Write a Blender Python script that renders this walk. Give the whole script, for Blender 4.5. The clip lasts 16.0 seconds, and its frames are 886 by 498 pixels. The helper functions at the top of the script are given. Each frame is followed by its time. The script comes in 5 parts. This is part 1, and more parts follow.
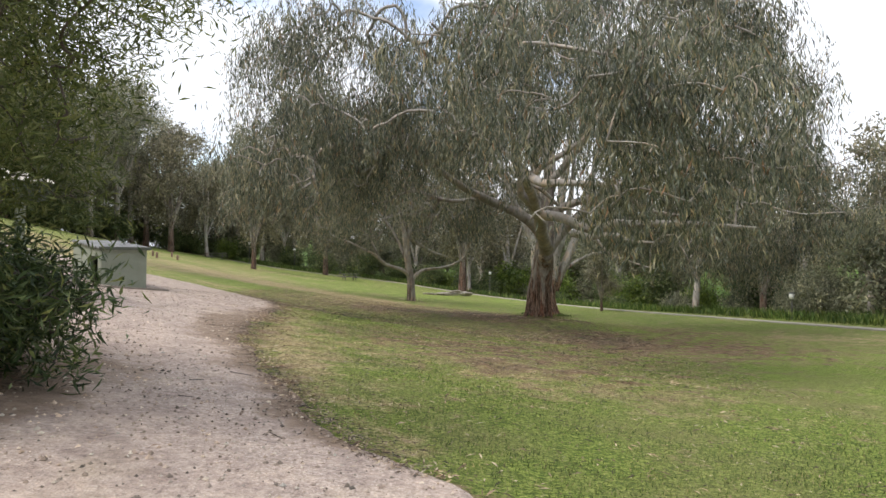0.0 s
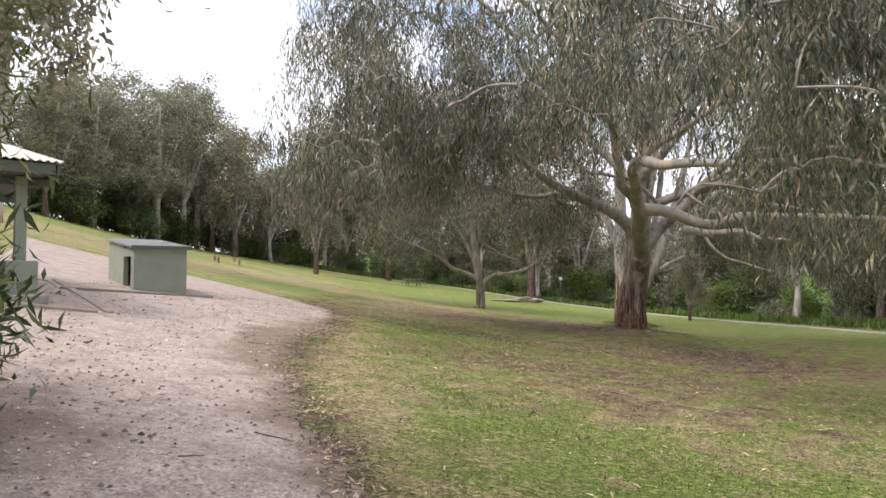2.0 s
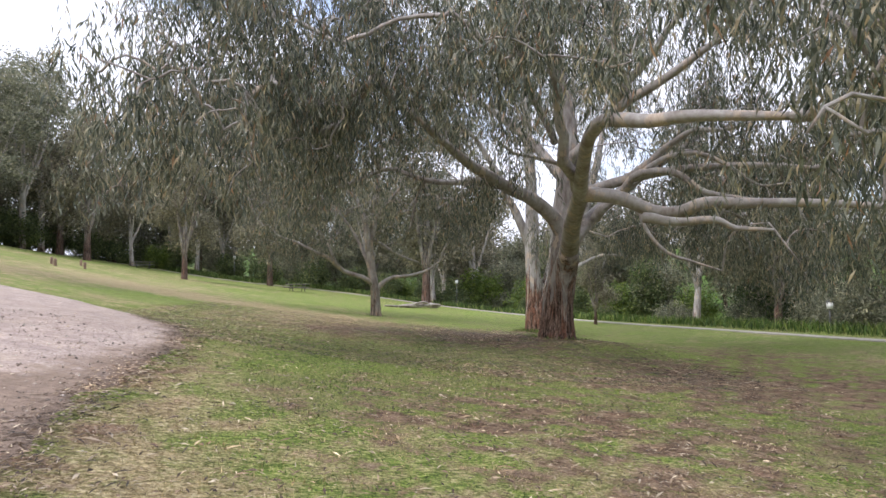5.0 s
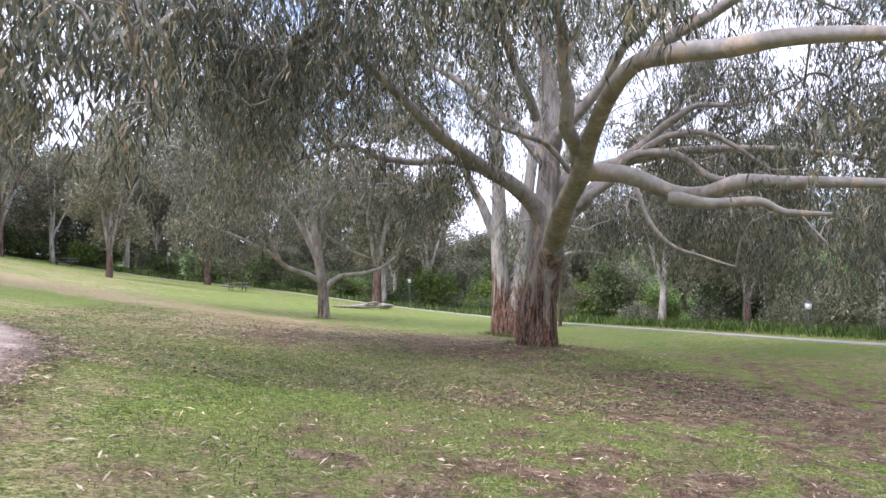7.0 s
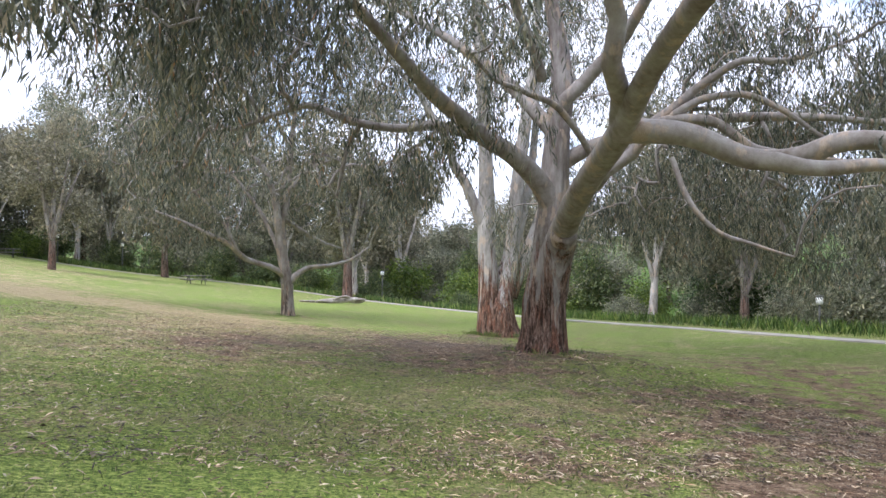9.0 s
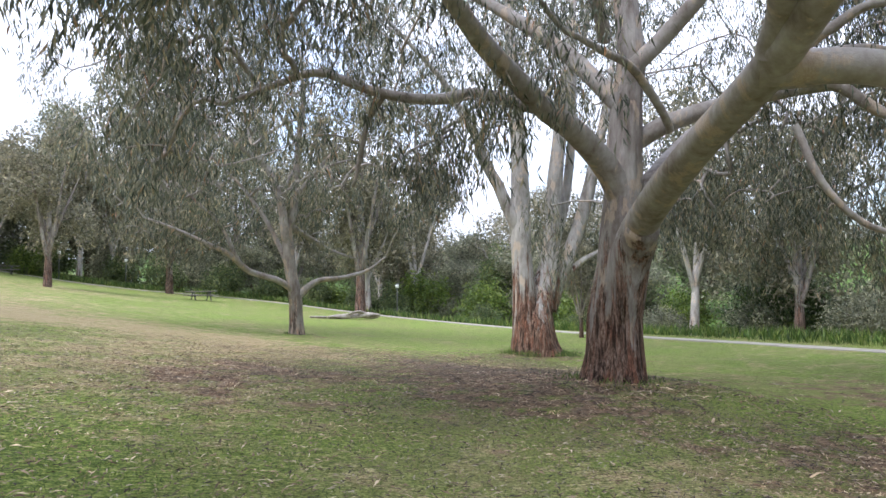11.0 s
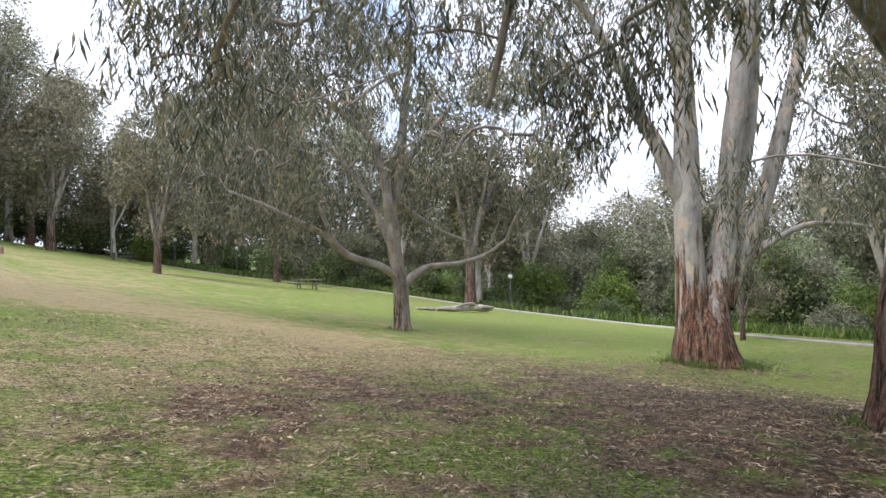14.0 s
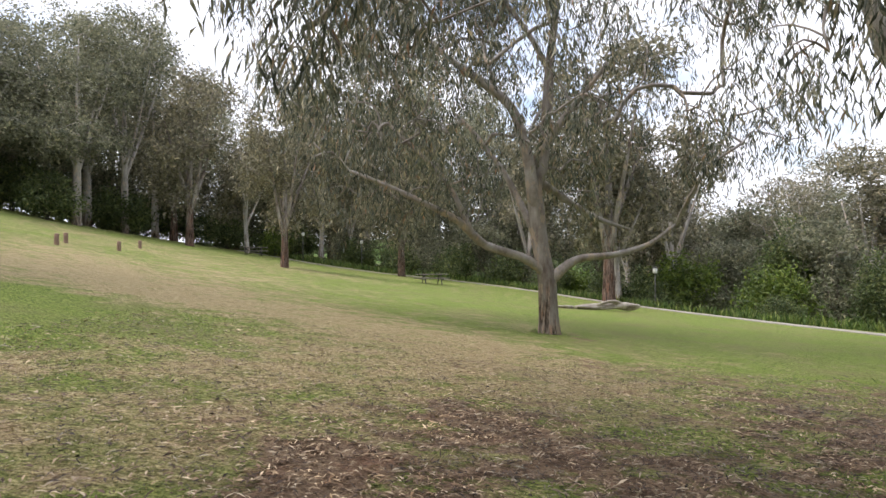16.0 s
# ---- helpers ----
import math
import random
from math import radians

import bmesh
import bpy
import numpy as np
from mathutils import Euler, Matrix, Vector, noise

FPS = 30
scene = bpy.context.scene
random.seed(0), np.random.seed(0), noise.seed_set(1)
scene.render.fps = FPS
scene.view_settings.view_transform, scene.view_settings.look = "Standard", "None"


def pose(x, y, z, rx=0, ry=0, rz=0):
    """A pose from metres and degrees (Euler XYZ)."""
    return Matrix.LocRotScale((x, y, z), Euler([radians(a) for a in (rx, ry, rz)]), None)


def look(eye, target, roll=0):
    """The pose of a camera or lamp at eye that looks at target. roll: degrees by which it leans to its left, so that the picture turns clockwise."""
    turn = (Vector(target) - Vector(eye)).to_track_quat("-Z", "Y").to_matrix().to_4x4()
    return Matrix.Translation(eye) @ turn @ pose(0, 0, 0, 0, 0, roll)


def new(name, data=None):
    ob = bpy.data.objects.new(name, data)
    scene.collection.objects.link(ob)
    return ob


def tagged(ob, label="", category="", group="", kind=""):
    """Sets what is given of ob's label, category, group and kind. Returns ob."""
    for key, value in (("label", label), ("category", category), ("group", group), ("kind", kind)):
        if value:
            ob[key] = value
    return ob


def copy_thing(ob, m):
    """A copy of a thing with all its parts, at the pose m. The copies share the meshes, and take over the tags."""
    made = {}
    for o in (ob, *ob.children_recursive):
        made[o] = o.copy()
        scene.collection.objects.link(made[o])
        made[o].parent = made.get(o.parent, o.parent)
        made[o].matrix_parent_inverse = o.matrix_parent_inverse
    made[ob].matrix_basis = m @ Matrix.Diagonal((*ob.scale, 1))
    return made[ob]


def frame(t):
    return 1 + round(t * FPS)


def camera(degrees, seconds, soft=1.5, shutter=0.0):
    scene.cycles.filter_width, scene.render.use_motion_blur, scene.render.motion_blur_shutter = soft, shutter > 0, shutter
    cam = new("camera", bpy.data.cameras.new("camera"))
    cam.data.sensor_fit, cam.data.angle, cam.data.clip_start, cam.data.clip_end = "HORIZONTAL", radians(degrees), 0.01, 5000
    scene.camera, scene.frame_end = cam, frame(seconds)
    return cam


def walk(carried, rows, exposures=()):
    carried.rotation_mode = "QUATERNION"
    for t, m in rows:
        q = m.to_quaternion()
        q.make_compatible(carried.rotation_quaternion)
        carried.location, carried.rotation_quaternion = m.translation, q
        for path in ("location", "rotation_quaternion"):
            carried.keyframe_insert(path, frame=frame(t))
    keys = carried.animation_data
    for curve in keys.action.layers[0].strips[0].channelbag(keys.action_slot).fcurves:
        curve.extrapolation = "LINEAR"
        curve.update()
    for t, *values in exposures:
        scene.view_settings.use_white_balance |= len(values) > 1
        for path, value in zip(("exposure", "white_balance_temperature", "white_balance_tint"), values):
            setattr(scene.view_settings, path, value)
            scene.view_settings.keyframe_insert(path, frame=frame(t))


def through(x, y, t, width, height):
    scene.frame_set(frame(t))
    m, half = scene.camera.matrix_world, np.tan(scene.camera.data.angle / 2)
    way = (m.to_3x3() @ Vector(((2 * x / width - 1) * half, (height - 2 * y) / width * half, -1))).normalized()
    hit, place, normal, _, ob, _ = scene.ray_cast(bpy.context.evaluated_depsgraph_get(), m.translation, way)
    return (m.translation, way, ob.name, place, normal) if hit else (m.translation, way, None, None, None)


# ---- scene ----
# ---- camera ----
cam = camera(70.0, 16.0)
PATH = [
    (0, (-0.039, 0.012, 1.418), (0.414, 4.991, 1.500), 0.46),
    (0.5, (-0.115, 0.817, 1.384), (0.144, 5.809, 1.502), 0.71),
    (1, (-0.181, 1.603, 1.359), (-0.161, 6.601, 1.485), 0.84),
    (1.5, (-0.366, 2.430, 1.322), (-0.497, 7.427, 1.431), 0.36),
    (2, (-0.469, 3.086, 1.301), (-0.494, 8.084, 1.426), 0.40),
    (2.5, (-0.586, 3.666, 1.298), (-0.316, 8.657, 1.441), 0.44),
    (3, (-0.639, 4.290, 1.304), (-0.056, 9.254, 1.428), 0.25),
    (3.5, (-0.674, 4.980, 1.307), (0.064, 9.925, 1.380), -0.42),
    (6, (-0.620, 9.391, 1.067), (0.353, 14.291, 1.279), 0.52),
    (6.5, (-0.572, 10.126, 1.059), (0.538, 14.998, 1.236), 0.18),
    (7, (-0.542, 10.931, 1.044), (0.723, 15.766, 1.205), 0.31),
    (7.5, (-0.460, 11.691, 1.037), (0.938, 16.491, 1.141), 0.73),
    (8, (-0.293, 12.555, 1.041), (1.198, 17.327, 1.115), 0.98),
    (10.5, (0.098, 16.592, 0.937), (1.540, 21.377, 1.114), -0.58),
    (11, (0.206, 17.383, 0.898), (1.620, 22.175, 1.099), -0.46),
    (11.5, (0.280, 18.166, 0.867), (1.647, 22.970, 1.091), -0.35),
    (12, (0.358, 18.880, 0.864), (1.727, 23.685, 1.063), -0.30),
    (12.5, (0.419, 19.588, 0.841), (1.758, 24.401, 1.044), -0.73),
    (13, (0.482, 20.320, 0.816), (1.603, 25.189, 1.009), -0.80),
    (13.5, (0.565, 21.090, 0.753), (1.380, 26.020, 0.924), -0.60),
    (14, (0.530, 21.825, 0.710), (1.134, 26.786, 0.848), -0.07),
    (14.5, (0.442, 22.692, 0.656), (0.810, 27.678, 0.755), 0.57),
    (15, (0.290, 23.530, 0.622), (0.385, 28.529, 0.686), 0.44),
    (15.5, (0.120, 24.326, 0.608), (-0.041, 29.323, 0.678), 0.41),
    (16, (-0.031, 25.103, 0.623), (-0.370, 30.091, 0.722), -0.20),
]
walk(cam, [(t, look(eye, target, roll)) for t, eye, target, roll in PATH],
     [(0, 0.3, 6400, 11), (1.0, 0.54, 6400, 14), (2.0, 0.54, 6350, 15), (3.0, 0.25, 6350, 15), (3.5, 0.3, 6300, 15), (6, 0.78, 5750, 20), (7, 0.93, 5650, 22), (10.5, 0.88, 5650, 14), (12, 0.95, 5750, 18), (13.5, 0.74, 5900, 14), (15, 0.66, 6050, 15), (16, 0.47, 6300, 15)])

# ---- world, sun ----
world = bpy.data.worlds.new("overcast_sky")
scene.world = world
world.use_nodes = True
wn, wl = world.node_tree.nodes, world.node_tree.links
wn.clear()
w_out, w_bg = wn.new("ShaderNodeOutputWorld"), wn.new("ShaderNodeBackground")
w_sky = wn.new("ShaderNodeTexSky")
w_sky.sky_type, w_sky.sun_disc = 'NISHITA', False
w_sky.sun_elevation, w_sky.sun_rotation = radians(52), radians(-60)
w_sky.dust_density, w_sky.air_density = 2.0, 1.2
w_co, w_map, w_noise = wn.new("ShaderNodeTexCoord"), wn.new("ShaderNodeMapping"), wn.new("ShaderNodeTexNoise")
w_map.inputs["Scale"].default_value = (1.6, 1.6, 3.2)
w_map.inputs["Location"].default_value = (0.35, 0.1, 0.0)
w_noise.inputs["Scale"].default_value, w_noise.inputs["Detail"].default_value = 1.7, 6.0
w_ramp, w_mix, w_gain = wn.new("ShaderNodeValToRGB"), wn.new("ShaderNodeMixRGB"), wn.new("ShaderNodeMixRGB")
w_ramp.color_ramp.elements[0].position, w_ramp.color_ramp.elements[1].position = 0.34, 0.48
w_gain.blend_type = 'MULTIPLY'
w_gain.inputs[0].default_value = 1.0
w_gain.inputs[2].default_value = (1.15, 1.2, 1.3, 1)
w_mix.inputs[2].default_value = (9.0, 9.2, 9.7, 1)
wl.new(w_co.outputs["Generated"], w_map.inputs[0]), wl.new(w_map.outputs[0], w_noise.inputs[0])
wl.new(w_noise.outputs[0], w_ramp.inputs[0]), wl.new(w_ramp.outputs[0], w_mix.inputs[0])
wl.new(w_sky.outputs[0], w_gain.inputs[1]), wl.new(w_gain.outputs[0], w_mix.inputs[1])
wl.new(w_mix.outputs[0], w_bg.inputs[0]), wl.new(w_bg.outputs[0], w_out.inputs[0])
w_bg.inputs[1].default_value = 0.115

sun = new("sun", bpy.data.lights.new("sun", 'SUN'))
sun.data.energy, sun.data.angle, sun.data.color = 2.2, radians(26), (1.0, 0.95, 0.87)
sun.matrix_world = look((-30, -17, 45), (0, 0, 0))


# ---- lie of the land ----
def sstep(v, a, b):
    v = np.clip((v - a) / (b - a), 0, 1)
    return v * v * (3 - 2 * v)


def land(x, y):
    """Height of the ground: a lawn that falls to the east, a creek bank past the path, a far slope."""
    x, y = np.asarray(x, float), np.asarray(y, float)

    def ease(v, lo, hi, s):
        v = np.where(v > hi, hi + s * np.tanh((v - hi) / s), v)
        return np.where(v < lo, lo + s * np.tanh((v - lo) / s), v)

    a, b = ease(x, -70, 14, 14), ease(y, -8, 105, 15)
    z = .2335 - .1203 * a - .0495 * b + .005066 * a * a - .000058 * a * b + .000351 * b * b + 4.66e-6 * a * b * b - 4.854e-5 * a * a * b
    z = z - .2 * np.exp(-(y / 9) ** 2) + .2 * np.exp(-((x + 4.5) ** 2 + (y - 18) ** 2) / 20) + .33 * np.exp(-((x - 7) ** 2 + (y - 28) ** 2) / 16)
    d = (x - 22) * .88 + (y - 35) * .47
    z = z + .0009 * np.clip(-x - 10, 0, 60) * np.clip(y - 60, 0, 60)
    return z - 1.2 * sstep(d, 5, 11) * (1 - sstep(d, 14, 24)) + 9 * sstep(d, 18, 80)


def hz(x, y):
    return float(land(x, y))


rng = np.random.default_rng(7)


def wob(x, y, s, seed=0.0):
    """Cheap smooth noise in -1..1 on arrays."""
    x, y = np.asarray(x, float) / s + seed, np.asarray(y, float) / s - seed * 1.7
    return (np.sin(x * 1.3 + 1.7 * np.sin(y * 0.9 + seed)) + np.sin(y * 1.7 - 1.3 * np.sin(x * 1.1)) + np.sin(x * 2.9 + y * 2.3 + seed) * .6 + np.sin(x * 5.3 - y * 4.1) * .35) / 2.95


# edges of the gravel by northing
G_Y = [-9, -3, 0, 4.3, 5.2, 6.1, 7.4, 9, 10.8, 12.5, 15, 17.6, 20, 22.5, 24.4, 26.2, 27.4, 28.4]
G_R = [4.2, 2.5, 1.6, .55, -.25, -.7, -1.15, -1.75, -2.35, -2.7, -2.75, -2.8, -3.3, -4.2, -5.5, -7.2, -9.6, -14]
G_L = [-4.6, -4.4, -4.2, -4.2, -4.2, -4.4, -5.4, -7.0, -8.5, -9.5, -10.5, -11.5, -12.5, -14, -15, -16, -17, -18]


def gravel_right(y):
    return np.interp(y, G_Y, G_R)


def gravel_left(y):
    return np.interp(y, G_Y, G_L)


F_PATH = [(23.4, -30), (23.3, 5), (22.9, 22), (22.4, 31), (20.9, 41), (18.0, 49.5), (14.2, 59), (9.6, 67.5), (3.0, 79), (-4, 84), (-11.4, 83.5), (-17.8, 85), (-26, 93), (-40, 108), (-60, 125)]


# ---- materials ----
def mat_new(name):
    m = bpy.data.materials.new(name)
    m.use_nodes = True
    nt = m.node_tree
    return m, nt.nodes, nt.links, nt.nodes["Principled BSDF"]


def n_noise(N, L, vec, scale, detail=6.0, rough=0.6):
    n = N.new("ShaderNodeTexNoise")
    n.inputs["Scale"].default_value, n.inputs["Detail"].default_value, n.inputs["Roughness"].default_value = scale, detail, rough
    if vec is not None:
        L.new(vec, n.inputs["Vector"])
    return n.outputs[0]


def n_ramp(N, L, fac, stops):
    r = N.new("ShaderNodeValToRGB")
    el = r.color_ramp.elements
    while len(el) < len(stops):
        el.new(0.5)
    for e, (p, c) in zip(el, stops):
        e.position = p
        e.color = (*c, 1) if len(c) == 3 else c
    L.new(fac, r.inputs[0])
    return r.outputs[0]


def n_mix(N, L, fac, a, b, mode='MIX'):
    m = N.new("ShaderNodeMixRGB")
    m.blend_type = mode
    for sock, v in zip(m.inputs, (fac, a, b)):
        if isinstance(v, (int, float)):
            sock.default_value = v
        elif isinstance(v, tuple):
            sock.default_value = (*v, 1)
        else:
            L.new(v, sock)
    return m.outputs[0]


def n_math(N, L, op, a, b=0.0):
    m = N.new("ShaderNodeMath")
    m.operation = op
    for sock, v in zip(m.inputs, (a, b)):
        if isinstance(v, (int, float)):
            sock.default_value = v
        else:
            L.new(v, sock)
    return m.outputs[0]


def n_bump(N, L, height, bs, strength, dist):
    b = N.new("ShaderNodeBump")
    b.inputs["Strength"].default_value, b.inputs["Distance"].default_value = strength, dist
    L.new(height, b.inputs["Height"]), L.new(b.outputs[0], bs.inputs["Normal"])


def n_pos(N, L, scale=(1, 1, 1)):
    c, m = N.new("ShaderNodeTexCoord"), N.new("ShaderNodeMapping")
    m.inputs["Scale"].default_value = scale
    L.new(c.outputs["Object"], m.inputs[0])
    return m.outputs[0]


def mat_plain(name, c1, c2, scale=6.0, rough=0.7, bump=0.3, bdist=0.004, metallic=0.0, stretch=(1, 1, 1)):
    m, N, L, bs = mat_new(name)
    p = n_pos(N, L, stretch)
    a, b = n_noise(N, L, p, scale), n_noise(N, L, p, scale * 9, 4)
    col = n_ramp(N, L, n_mix(N, L, 0.35, a, b), [(0.35, c1), (0.65, c2)])
    L.new(col, bs.inputs["Base Color"])
    bs.inputs["Roughness"].default_value, bs.inputs["Metallic"].default_value = rough, metallic
    n_bump(N, L, b, bs, bump, bdist)
    return m


def mat_leaf(name, stops, rough=0.45, through=0.25):
    m, N, L, bs = mat_new(name)
    g = N.new("ShaderNodeNewGeometry")
    col = n_ramp(N, L, g.outputs["Random Per Island"], stops)
    big = n_ramp(N, L, n_noise(N, L, n_pos(N, L), 0.55, 2), [(0.35, (0.7, 0.7, 0.7)), (0.68, (1.25, 1.2, 1.1))])
    col = n_mix(N, L, 1.0, col, big, 'MULTIPLY')
    spray = n_ramp(N, L, n_noise(N, L, n_pos(N, L, (1, 1, .6)), 2.6, 3), [(0.36, (0.6, 0.64, 0.62)), (0.5, (0.98, 0.98, 0.96)), (0.64, (1.3, 1.24, 1.1))])
    col = n_mix(N, L, 1.0, col, spray, 'MULTIPLY')
    L.new(col, bs.inputs["Base Color"])
    bs.inputs["Roughness"].default_value = rough
    tr, mx = N.new("ShaderNodeBsdfTranslucent"), N.new("ShaderNodeMixShader")
    L.new(col, tr.inputs[0])
    mx.inputs[0].default_value = through
    L.new(bs.outputs[0], mx.inputs[1]), L.new(tr.outputs[0], mx.inputs[2])
    L.new(mx.outputs[0], N["Material Output"].inputs[0])
    return m


def mat_ground():
    m, N, L, bs = mat_new("lawn_soil")
    p = n_pos(N, L)

    def attr(n):
        a = N.new("ShaderNodeAttribute")
        a.attribute_name = n
        return a.outputs["Fac"]

    fine, mid, big = n_noise(N, L, p, 38, 8, 0.75), n_noise(N, L, p, 4.5, 8, 0.7), n_noise(N, L, p, 0.45, 4)
    tuft = n_noise(N, L, n_pos(N, L, (1, 1.6, 1)), 13, 8, 0.75)
    patchy = n_noise(N, L, p, 1.3, 5, 0.6)
    green = n_ramp(N, L, n_mix(N, L, 0.5, fine, tuft), [(0.41, (0.045, 0.06, 0.022)), (0.5, (0.17, 0.24, 0.047)), (0.585, (0.39, 0.42, 0.12))])
    green = n_mix(N, L, n_ramp(N, L, big, [(0.42, (0, 0, 0)), (0.68, (0.7, 0.7, 0.7))]), green, n_ramp(N, L, fine, [(0.36, (0.105, 0.115, 0.042)), (0.62, (0.32, 0.29, 0.13))]))
    straw = n_ramp(N, L, n_mix(N, L, 0.5, fine, tuft), [(0.41, (0.12, 0.09, 0.045)), (0.5, (0.36, 0.285, 0.15)), (0.585, (0.62, 0.53, 0.32))])
    soil = n_ramp(N, L, n_mix(N, L, 0.55, fine, mid), [(0.39, (0.03, 0.02, 0.013)), (0.46, (0.125, 0.083, 0.054)), (0.53, (0.235, 0.163, 0.108)), (0.62, (0.4, 0.31, 0.21))])
    rusty = n_ramp(N, L, n_noise(N, L, p, 1.9, 5, 0.65), [(0.56, (0, 0, 0)), (0.68, (0.55, 0.55, 0.55))])
    soil = n_mix(N, L, rusty, soil, n_ramp(N, L, fine, [(0.38, (0.10, 0.05, 0.032)), (0.62, (0.42, 0.25, 0.165))]))
    speck = n_ramp(N, L, n_noise(N, L, n_pos(N, L, (1, 1.3, 1)), 24, 4, 0.8), [(0.36, (0.5, 0.48, 0.45)), (0.46, (0.92, 0.92, 0.92)), (0.56, (1.05, 1.05, 1.03)), (0.66, (1.5, 1.42, 1.3))])
    bank = n_ramp(N, L, n_mix(N, L, 0.5, mid, tuft), [(0.35, (0.035, 0.055, 0.016)), (0.52, (0.09, 0.15, 0.032)), (0.68, (0.2, 0.28, 0.065))])

    def mask(a, lo, hi):
        v = n_math(N, L, 'ADD', a, n_math(N, L, 'MULTIPLY', n_math(N, L, 'SUBTRACT', n_mix(N, L, 0.3, n_mix(N, L, 0.6, mid, patchy), tuft), 0.5), 4.5))
        return n_ramp(N, L, v, [(lo, (0, 0, 0)), (hi, (1, 1, 1))])

    col = n_mix(N, L, mask(attr("dry"), 0.3, 0.85), green, straw)
    col = n_mix(N, L, mask(attr("litter"), 0.38, 0.72), col, soil)
    col = n_mix(N, L, 0.85, col, speck, 'MULTIPLY')
    col = n_mix(N, L, attr("bank"), col, bank)
    L.new(col, bs.inputs["Base Color"])
    bs.inputs["Roughness"].default_value = 0.95
    bs.inputs["Specular IOR Level"].default_value = 0.15
    n_bump(N, L, n_mix(N, L, 0.5, fine, tuft), bs, 0.9, 0.05)
    return m


def mat_gravel():
    m, N, L, bs = mat_new("crushed_gravel")
    p = n_pos(N, L)
    v = N.new("ShaderNodeTexVoronoi")
    v.inputs["Scale"].default_value = 55
    L.new(p, v.inputs["Vector"])
    big, mid = n_noise(N, L, p, 0.7, 5), n_noise(N, L, p, 7, 8, 0.75)
    stone = n_ramp(N, L, v.outputs["Color"], [(0.1, (0.23, 0.18, 0.155)), (0.45, (0.43, 0.35, 0.305)), (0.8, (0.6, 0.515, 0.46)), (1.0, (0.74, 0.68, 0.63))])
    dust = n_ramp(N, L, mid, [(0.35, (0.31, 0.235, 0.195)), (0.65, (0.54, 0.44, 0.375))])
    col = n_mix(N, L, n_ramp(N, L, big, [(0.35, (0.35, 0.35, 0.35)), (0.65, (0.85, 0.85, 0.85))]), stone, dust)
    blot = n_ramp(N, L, n_noise(N, L, p, 2.3, 7, 0.7), [(0.34, (0.72, 0.7, 0.7)), (0.5, (0.98, 0.97, 0.96)), (0.66, (1.12, 1.1, 1.06))])
    grit = n_ramp(N, L, n_noise(N, L, p, 19, 5, 0.8), [(0.36, (0.58, 0.56, 0.56)), (0.45, (0.92, 0.92, 0.92)), (0.56, (1.03, 1.03, 1.03)), (0.66, (1.3, 1.28, 1.25))])
    col = n_mix(N, L, 1.0, n_mix(N, L, 0.9, col, blot, 'MULTIPLY'), grit, 'MULTIPLY')
    sandy = n_ramp(N, L, n_noise(N, L, p, 0.9, 5, 0.65), [(0.55, (0, 0, 0)), (0.68, (0.45, 0.45, 0.45))])
    col = n_mix(N, L, sandy, col, n_ramp(N, L, mid, [(0.35, (0.3, 0.235, 0.165)), (0.65, (0.5, 0.41, 0.29))]))
    earth = n_ramp(N, L, mid, [(0.3, (0.125, 0.087, 0.062)), (0.7, (0.33, 0.245, 0.18))])
    a = N.new("ShaderNodeAttribute")
    a.attribute_name = "edge"
    e = n_math(N, L, 'ADD', a.outputs["Fac"], n_math(N, L, 'MULTIPLY', n_math(N, L, 'SUBTRACT', n_mix(N, L, 0.5, mid, n_noise(N, L, p, 1.6, 6, 0.7)), 0.5), 3.4))
    col = n_mix(N, L, n_ramp(N, L, e, [(0.42, (0, 0, 0)), (0.8, (1, 1, 1))]), col, earth)
    L.new(col, bs.inputs["Base Color"])
    bs.inputs["Roughness"].default_value = 0.95
    n_bump(N, L, v.outputs["Distance"], bs, 0.6, 0.012)
    return m


